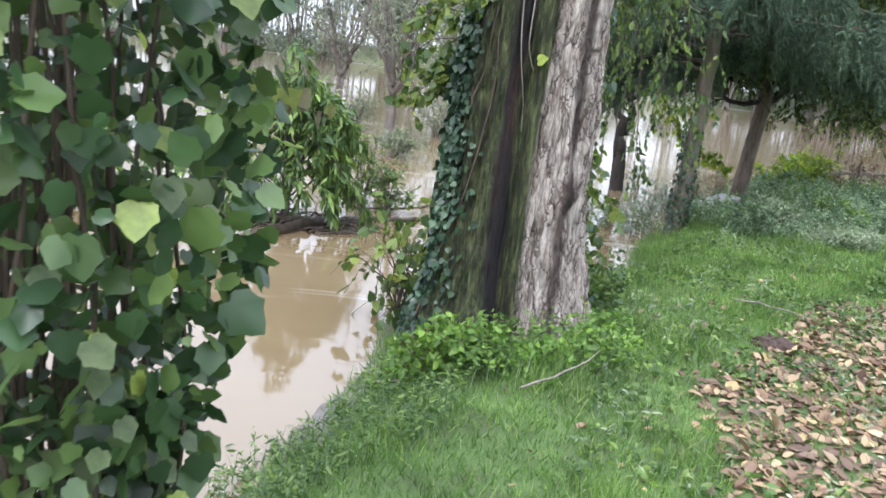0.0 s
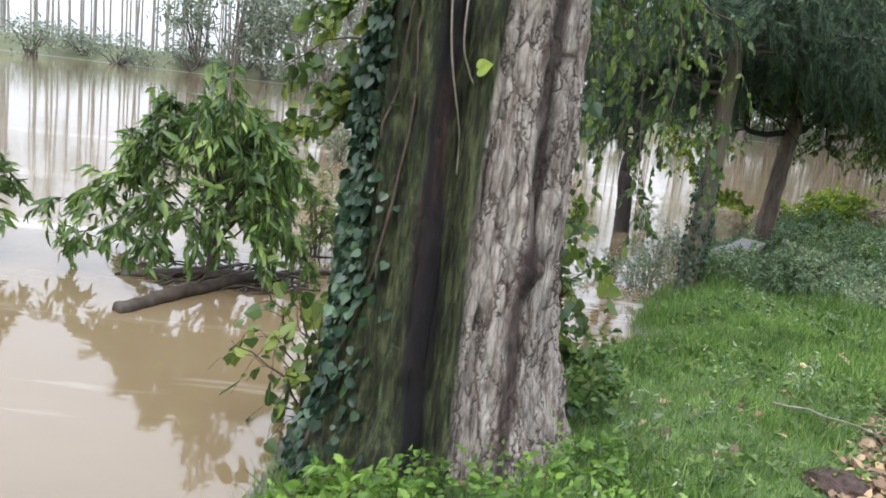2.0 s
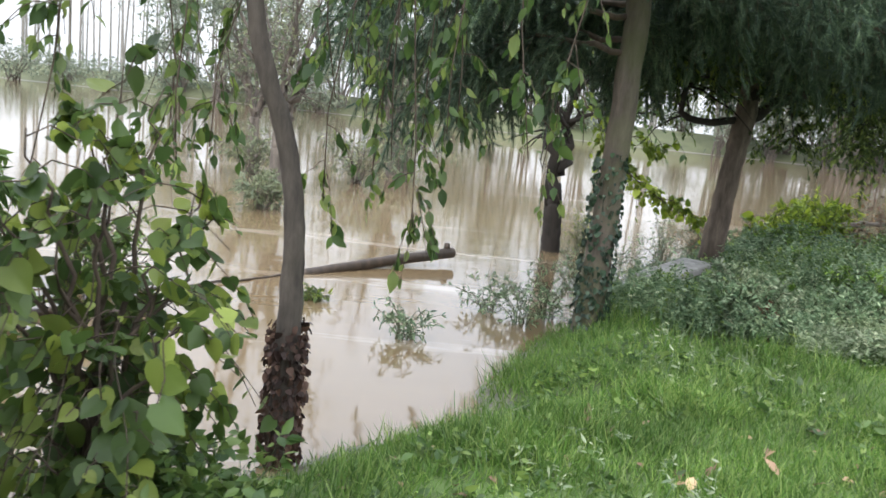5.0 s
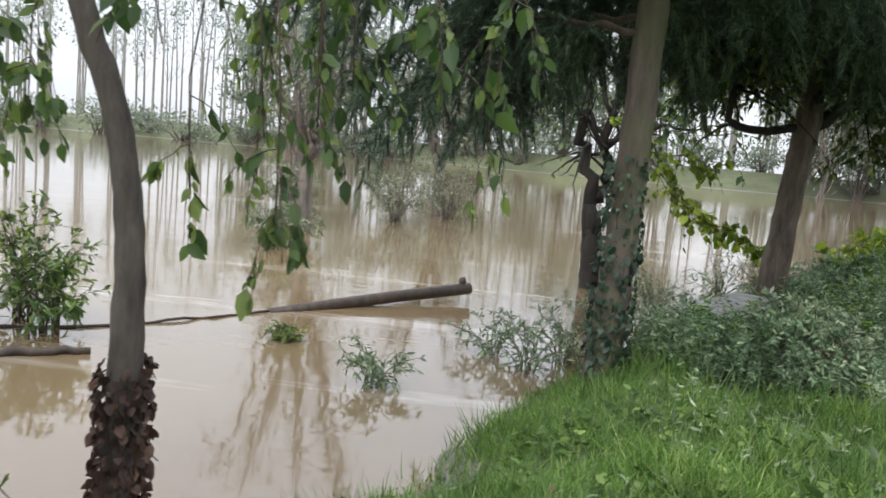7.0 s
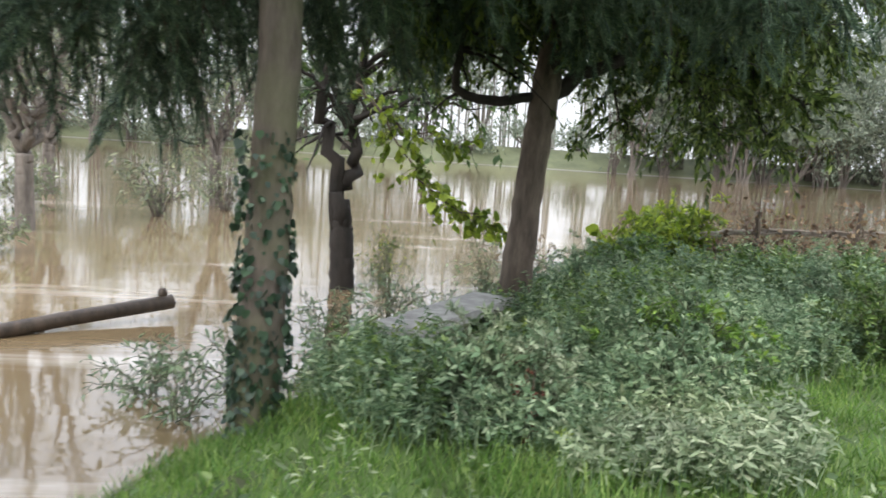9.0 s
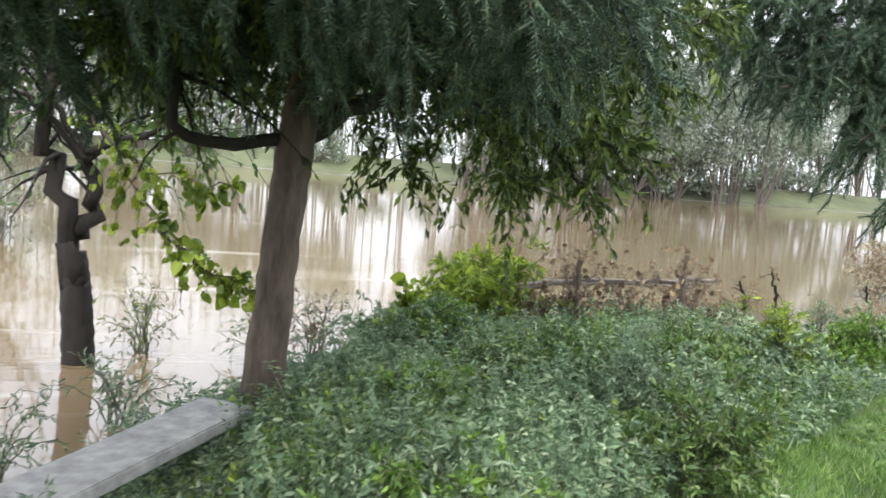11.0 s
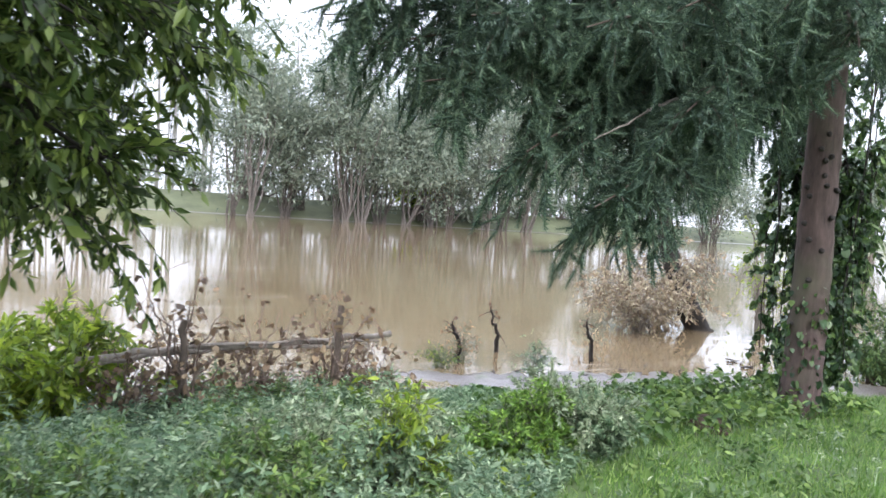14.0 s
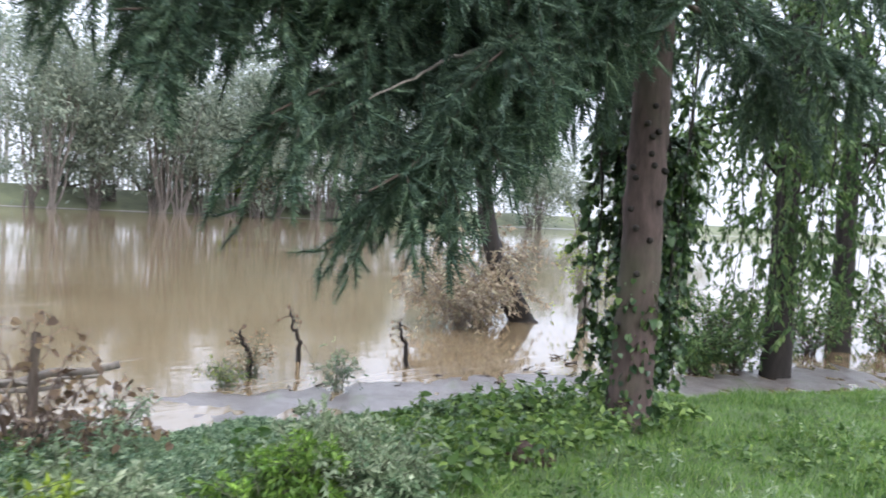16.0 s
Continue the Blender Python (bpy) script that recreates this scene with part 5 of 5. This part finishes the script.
for x, y, h, w, lf, s in ((64, 104, 7, 5, L_orange, 250), (60, 103, 5, 5, L_yellow, 251), (67, 105, 5, 4, L_hazedwood, 252)):
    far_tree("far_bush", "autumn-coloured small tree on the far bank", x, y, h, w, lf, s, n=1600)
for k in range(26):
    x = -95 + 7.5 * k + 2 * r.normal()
    far_tree("far_bush", "low bush on the far levee, haze painted in its colour", x, 108 - 0.03 * x + 2 * r.normal(), 2.6 + 1.5 * r.random(), 7, L_hazedwood, 260 + k, "levee bushes", 900, 0.45)

# ---- herbage ----
r = np.random.default_rng(300)


def inside(P, poly):
    x, y = P[:, 0], P[:, 1]
    ok = np.zeros(len(P), bool)
    q = np.array(poly)
    for (x1, y1), (x2, y2) in zip(q, np.roll(q, -1, 0)):
        cross = ((y1 > y) != (y2 > y)) & (x < (x2 - x1) * (y - y1) / (y2 - y1 + 1e-12) + x1)
        ok ^= cross
    return ok


WEEDS = [(3.7, 10.1), (4.2, 9.3), (5.0, 9.2), (6.0, 10.0), (7.2, 10.6), (8.4, 11.3), (9.6, 12.0), (10.8, 12.8), (12.0, 13.5), (13.3, 14.3), (14.6, 14.6), (15.0, 15.4), (13.6, 16.0), (12.2, 16.4), (10.6, 16.4), (9.0, 16.2), (7.4, 15.4), (6.2, 14.4), (5.0, 13.6), (4.1, 12.3)]


def stalks(n, poly, hmin, hmax, per, mat, size, form, name, label, category, seed, density=None, spread=0.8):
    """Upright weeds: bent stalks with leaves all the way up."""
    r = np.random.default_rng(seed)
    q = np.array(poly)
    X = q.min(0) + (q.max(0) - q.min(0)) * r.random((n * 5, 2))
    X = X[inside(X, poly)]
    if density:
        X = X[density(X, r)]
    X = X[:n]
    g = on_ground(X[:, 0], X[:, 1])
    patch = 0.5 + 0.5 * np.sin(1.3 * X[:, 0] + 0.6) * np.cos(1.7 * X[:, 1])
    h = (hmin + (hmax - hmin) * r.random(len(X))) * (0.55 + 0.75 * patch)
    h *= 1 - 0.72 * np.exp(-(((X[:, 0] - 4.75) / 0.7) ** 2 + ((X[:, 1] - 11.3) / 1.2) ** 2))
    if hmax > 0.35:
        h *= 1 - 0.5 / (1 + np.exp(-(X[:, 0] - 10.2) * 1.6)) - 0.25 / (1 + np.exp(-(X[:, 1] - 13.6) * 2.0))
    h *= np.where((X[:, 0] > 11.0) & (shore_dist(X[:, 0], X[:, 1]) < 1.9) & (X[:, 0] < 13.4), 0.3, 1.0)
    bend = r.normal(size=(len(X), 2)) * 0.22
    u = np.sqrt(r.random((len(X), per))) * 0.95 + 0.05
    P = np.stack([g[:, 0:1] + bend[:, 0:1] * h[:, None] * u**2, g[:, 1:2] + bend[:, 1:2] * h[:, None] * u**2, g[:, 2:3] + h[:, None] * u], -1)
    a = 6.28 * r.random((len(X), per))
    D = np.stack([np.cos(a), np.sin(a), 0.35 + 0 * a], -1)
    me = leaf_mesh(name, mat, P.reshape(-1, 3), D.reshape(-1, 3), size, form, 0.15, r=r)
    ob = put(name, me, None, label, category, kind="stuff")
    tv = np.array([(-.5, 0, 0), (.5, 0, 0), (0, 1, 0)])
    top = np.stack([bend[:, 0] * h, bend[:, 1] * h, h], -1)
    V, F = scatter(tv, np.array([[0, 1, 2]]), frames_of(top, unit(r.normal(size=top.shape))), g, np.stack([0 * h + 0.01, np.linalg.norm(top, axis=1), h], -1))
    put("stalks", mesh_np(name + "_stalks", V, F, L_weed), ob)
    return ob


stalks(8500, WEEDS, 0.14, 0.48, 30, L_weed, 0.04, "small", "herbage", "dense knee-high green weeds along the shore", "weeds", 301)
stalks(1300, WEEDS, 0.3, 0.72, 34, L_weed, 0.042, "small", "tall_weeds", "taller green weeds among the herbage", "weeds", 302)
stalks(800, WEEDS, 0.15, 0.5, 26, L_pale, 0.042, "small", "silvery_weeds", "silvery grey-green weeds among the herbage", "weeds", 303, lambda X, r: np.sin(2.1 * X[:, 0]) * np.cos(2.4 * X[:, 1] + 1) > 0.25)
stalks(1700, WEEDS, 0.2, 0.6, 26, L_peach, 0.042, "small", "green_weeds", "fresh green leafy weeds in the herbage", "weeds", 307, lambda X, r: np.sin(1.6 * X[:, 0] + 2) * np.cos(1.9 * X[:, 1]) > 0.2)
stalks(300, WEEDS, 0.25, 0.6, 26, L_yellow, 0.04, "small", "yellow_weeds", "yellow-green weeds in the herbage", "weeds", 308, lambda X, r: np.sin(3.3 * X[:, 0]) * np.cos(2.9 * X[:, 1] + 2) > 0.55)
LAWN = [(0.2, 1.2), (1.6, 5.2), (2.6, 8.6), (3.6, 9.8), (5.0, 9.2), (7.2, 10.6), (9.6, 12.0), (12.0, 13.4), (15, 13.2), (19, 12.5), (18, 9), (9, 8), (6, 4.5), (4, 1.5)]
stalks(3800, LAWN, 0.04, 0.13, 6, L_peach, 0.045, "oval", "lawn_weeds", "low broad-leaved weeds in the grass", "weeds", 309, lambda X, r: (shore_dist(X[:, 0], X[:, 1]) > 0.3) & (np.sin(1.9 * X[:, 0] + 1) * np.cos(2.3 * X[:, 1]) + 0.5 * r.random(len(X)) > 0.2))
stalks(1500, LAWN, 0.05, 0.18, 6, L_pale, 0.04, "lance", "pale_lawn_weeds", "pale tufts in the grass", "weeds", 311, lambda X, r: (shore_dist(X[:, 0], X[:, 1]) > 0.3) & (np.sin(2.7 * X[:, 0]) * np.cos(1.7 * X[:, 1] + 1) + 0.5 * r.random(len(X)) > 0.35))
stalks(260, [(-0.5, 3.4), (0.4, 3.2), (1.3, 3.6), (1.5, 4.6), (1.15, 4.6), (0.9, 4.05), (0.0, 4.0), (-0.35, 4.4)], 0.08, 0.24, 10, L_nettle, 0.045, "oval", "foot_weeds", "leafy weeds round the foot of the old trunk", "weeds", 312)
stalks(500, [(-1.3, 2.4), (-0.7, 3.4), (-0.5, 4.0), (0.2, 3.3), (-0.2, 2.2), (-0.9, 1.6)], 0.08, 0.22, 9, L_peach, 0.04, "lance", "bank_weeds", "ragged weeds at the edge of the bank", "weeds", 313)
stalks(420, [(4.8, 8.9), (5.8, 8.7), (6.3, 9.6), (5.4, 9.8)], 0.2, 0.42, 14, L_pale, 0.045, "lance", "pale_weeds", "pale green weeds with whitish leaves", "weeds", 304)
stalks(500, [(10.5, 13.0), (13.2, 13.4), (15.4, 13.4), (15.4, 14.6), (13.2, 15.2), (11.0, 14.4)], 0.1, 0.32, 12, L_peach, 0.07, "oval", "ground_ivy", "low leafy green ground cover under the spruce", "weeds", 305)
stalks(220, [(1.0, 4.9), (1.5, 5.0), (1.7, 5.8), (1.4, 6.4), (0.9, 6.4), (0.7, 6.0)], 0.15, 0.5, 12, L_peach, 0.055, "oval", "undergrowth", "green undergrowth behind the old trunk", "weeds", 306)
r = np.random.default_rng(315)
k = 0
while k < 30:
    p = np.array([[4.2 + 8.3 * r.random(), 9.6 + 6 * r.random()]])
    if inside(p, WEEDS)[0] and np.hypot(p[0, 0] - 4.75, p[0, 1] - 11.4) > 1.2 and (p[0, 1] < 14.2 or p[0, 0] < 7):
        lf, nm = ((L_weed, "green leafy weed clump in the herbage"), (L_peach, "fresh green weed clump in the herbage"), (L_weed, "green leafy weed clump in the herbage"), (L_pale, "silvery weed clump in the herbage"), (L_nettle, "bright green weed clump in the herbage"))[k % 5]
        shrub("weed_clump", nm, "weed", p[0, 0], p[0, 1], 0.42 + 0.3 * r.random(), 0.6 + 0.5 * r.random(), 18, M_stalk, lf, 0.042, "small", 400 + k, 22, 12, 0.1, "weed clumps")
        k += 1
for x, y in ((4.80, 9.73), (4.86, 9.55)):
    shrub("dock_plant", "dock plant with red-brown seed heads", "weed", x, y, 0.5, 0.16, 4, M_twig, L_red, 0.022, "oval", 310, 12, 8, 0.1, tl=0.12)

# grass: blades all over the near bank, thickest by the path
LITTER = [(1.0, 1.0), (1.5, 2.6), (1.6, 3.4), (2.3, 4.1), (3.0, 5.1), (3.6, 5.9), (5.2, 6.2), (6.5, 4.5), (5, 1), (2, 0)]


def grass(n, box, hmin, hmax, name, label, seed):
    r = np.random.default_rng(seed)
    (x0, y0), (x1, y1) = box
    X = np.stack([x0 + (x1 - x0) * r.random(n), y0 + (y1 - y0) * r.random(n)], -1)
    d = shore_dist(X[:, 0], X[:, 1])
    keep = (d > -0.06 + 0.16 * r.random(n)) & ~(inside(X, LITTER) & (r.random(n) < 0.9)) & ~(inside(X, WEEDS) & (r.random(n) < 0.7))
    keep &= np.hypot(X[:, 0] - TX, X[:, 1] - TY) > 0.55
    X = X[keep]
    n = len(X)
    g = on_ground(X[:, 0], X[:, 1], -0.01)
    tuft = 0.6 + 0.8 * np.clip(np.sin(2.9 * X[:, 0]) * np.cos(3.4 * X[:, 1] + 1) + 0.5 * np.sin(7 * X[:, 0] + 5 * X[:, 1]), 0, 1)
    h = (hmin + (hmax - hmin) * r.random(n)) * tuft
    D = unit(np.stack([0.5 * r.normal(size=n), 0.5 * r.normal(size=n), 1 + 0 * h], -1))
    V, F = scatter(*FORMS["blade"], frames_of(D, unit(r.normal(size=(n, 3)))), g, np.stack([0.16 + 0.1 * r.random(n), h, h], -1))
    return put(name, mesh_np(name, V, F, L_grass, True), None, label, "grass", kind="stuff")


grass(120000, ((-1.6, 0.6), (6.5, 8.0)), 0.05, 0.16, "grass", "fresh green grass on the bank", 320)
grass(90000, ((1.6, 6.5), (9.0, 13.0)), 0.06, 0.2, "grass", "fresh green grass on the bank", 321)
grass(90000, ((8.0, 9.5), (22.0, 15.5)), 0.05, 0.16, "grass", "fresh green grass on the bank", 322)

# fallen leaves and molehills
r = np.random.default_rng(330)
litter = thing("leaf_litter", "patch of brown and yellow fallen leaves on the grass", "leaf litter", (2.6, 3.6, 0.5))
cnt = 0
while cnt < 300:
    p = np.array([[1.2 + 3.2 * r.random(), 1.6 + 4.0 * r.random()]])
    if inside(p, LITTER)[0] or r.random() < 0.06:
        x, y = p[0]
        leaf_piece(("oval" if cnt % 2 else "lobed", "fallen_leaf_single"), litter, (x, y, float(ground_z(x, y)) + 0.025 + 0.02 * r.random()), (r.normal(), r.normal(), 0.2 * r.normal()), (0.3 * r.normal(), 0.3 * r.normal(), 1), 0.06 + 0.05 * r.random())
        cnt += 1
n = 17000
X = np.stack([0.8 + 5.5 * r.random(n), 0.2 + 6 * r.random(n)], -1)
X = X[inside(X, LITTER)]
X2 = np.stack([0.2 + 4.5 * r.random(900), 1.5 + 6 * r.random(900)], -1)
X2 = X2[shore_dist(X2[:, 0], X2[:, 1]) > 0.5]
X = np.concatenate([X, X2[:420]])
put("leaf_bed", leaf_mesh("leaf_bed", L_litter, on_ground(X[:, 0], X[:, 1], 0.02), np.concatenate([r.normal(size=(len(X), 2)), np.zeros((len(X), 1))], 1), 0.075, "oval", 0.0, up=2.5, r=r), litter, kind="stuff")


def molehill(x, y, rad, h, seed):
    r = np.random.default_rng(seed)
    bm = bmesh.new()
    bmesh.ops.create_icosphere(bm, subdivisions=4, radius=1)
    for v in bm.verts:
        k = 1 + 0.28 * noise.noise(v.co * 3 + Vector((seed, 0, 0))) + 0.14 * noise.noise(v.co * 9)
        v.co = Vector((v.co.x * rad * k, v.co.y * rad * k, v.co.z * h * k))
    me = bpy.data.meshes.new("molehill")
    bm.to_mesh(me); bm.free()
    me.materials.append(M_soil)
    for p in me.polygons:
        p.use_smooth = True
    put("molehill", me, None, "small heap of fresh dark soil in the grass", "molehill", m=Matrix.Translation((x, y, float(ground_z(x, y)) - 0.01)))


molehill(2.62, 4.52, 0.17, 0.09, 5)
molehill(13.18, 13.66, 0.2, 0.13, 9)
for pts in ([(-0.55, 3.75, 0.12), (-0.2, 3.5, 0.25), (0.15, 3.3, 0.42)], [(0.4, 3.0, 0.5), (0.75, 3.25, 0.56), (1.0, 3.6, 0.58)], [(2.6, 5.4, 0.55), (2.9, 5.2, 0.56), (3.1, 5.0, 0.56)]):
    stick("fallen_twig", "thin dry twig that lies in the grass", pts, 0.009, 0.004, M_paletwig, "twig", 8, 5)
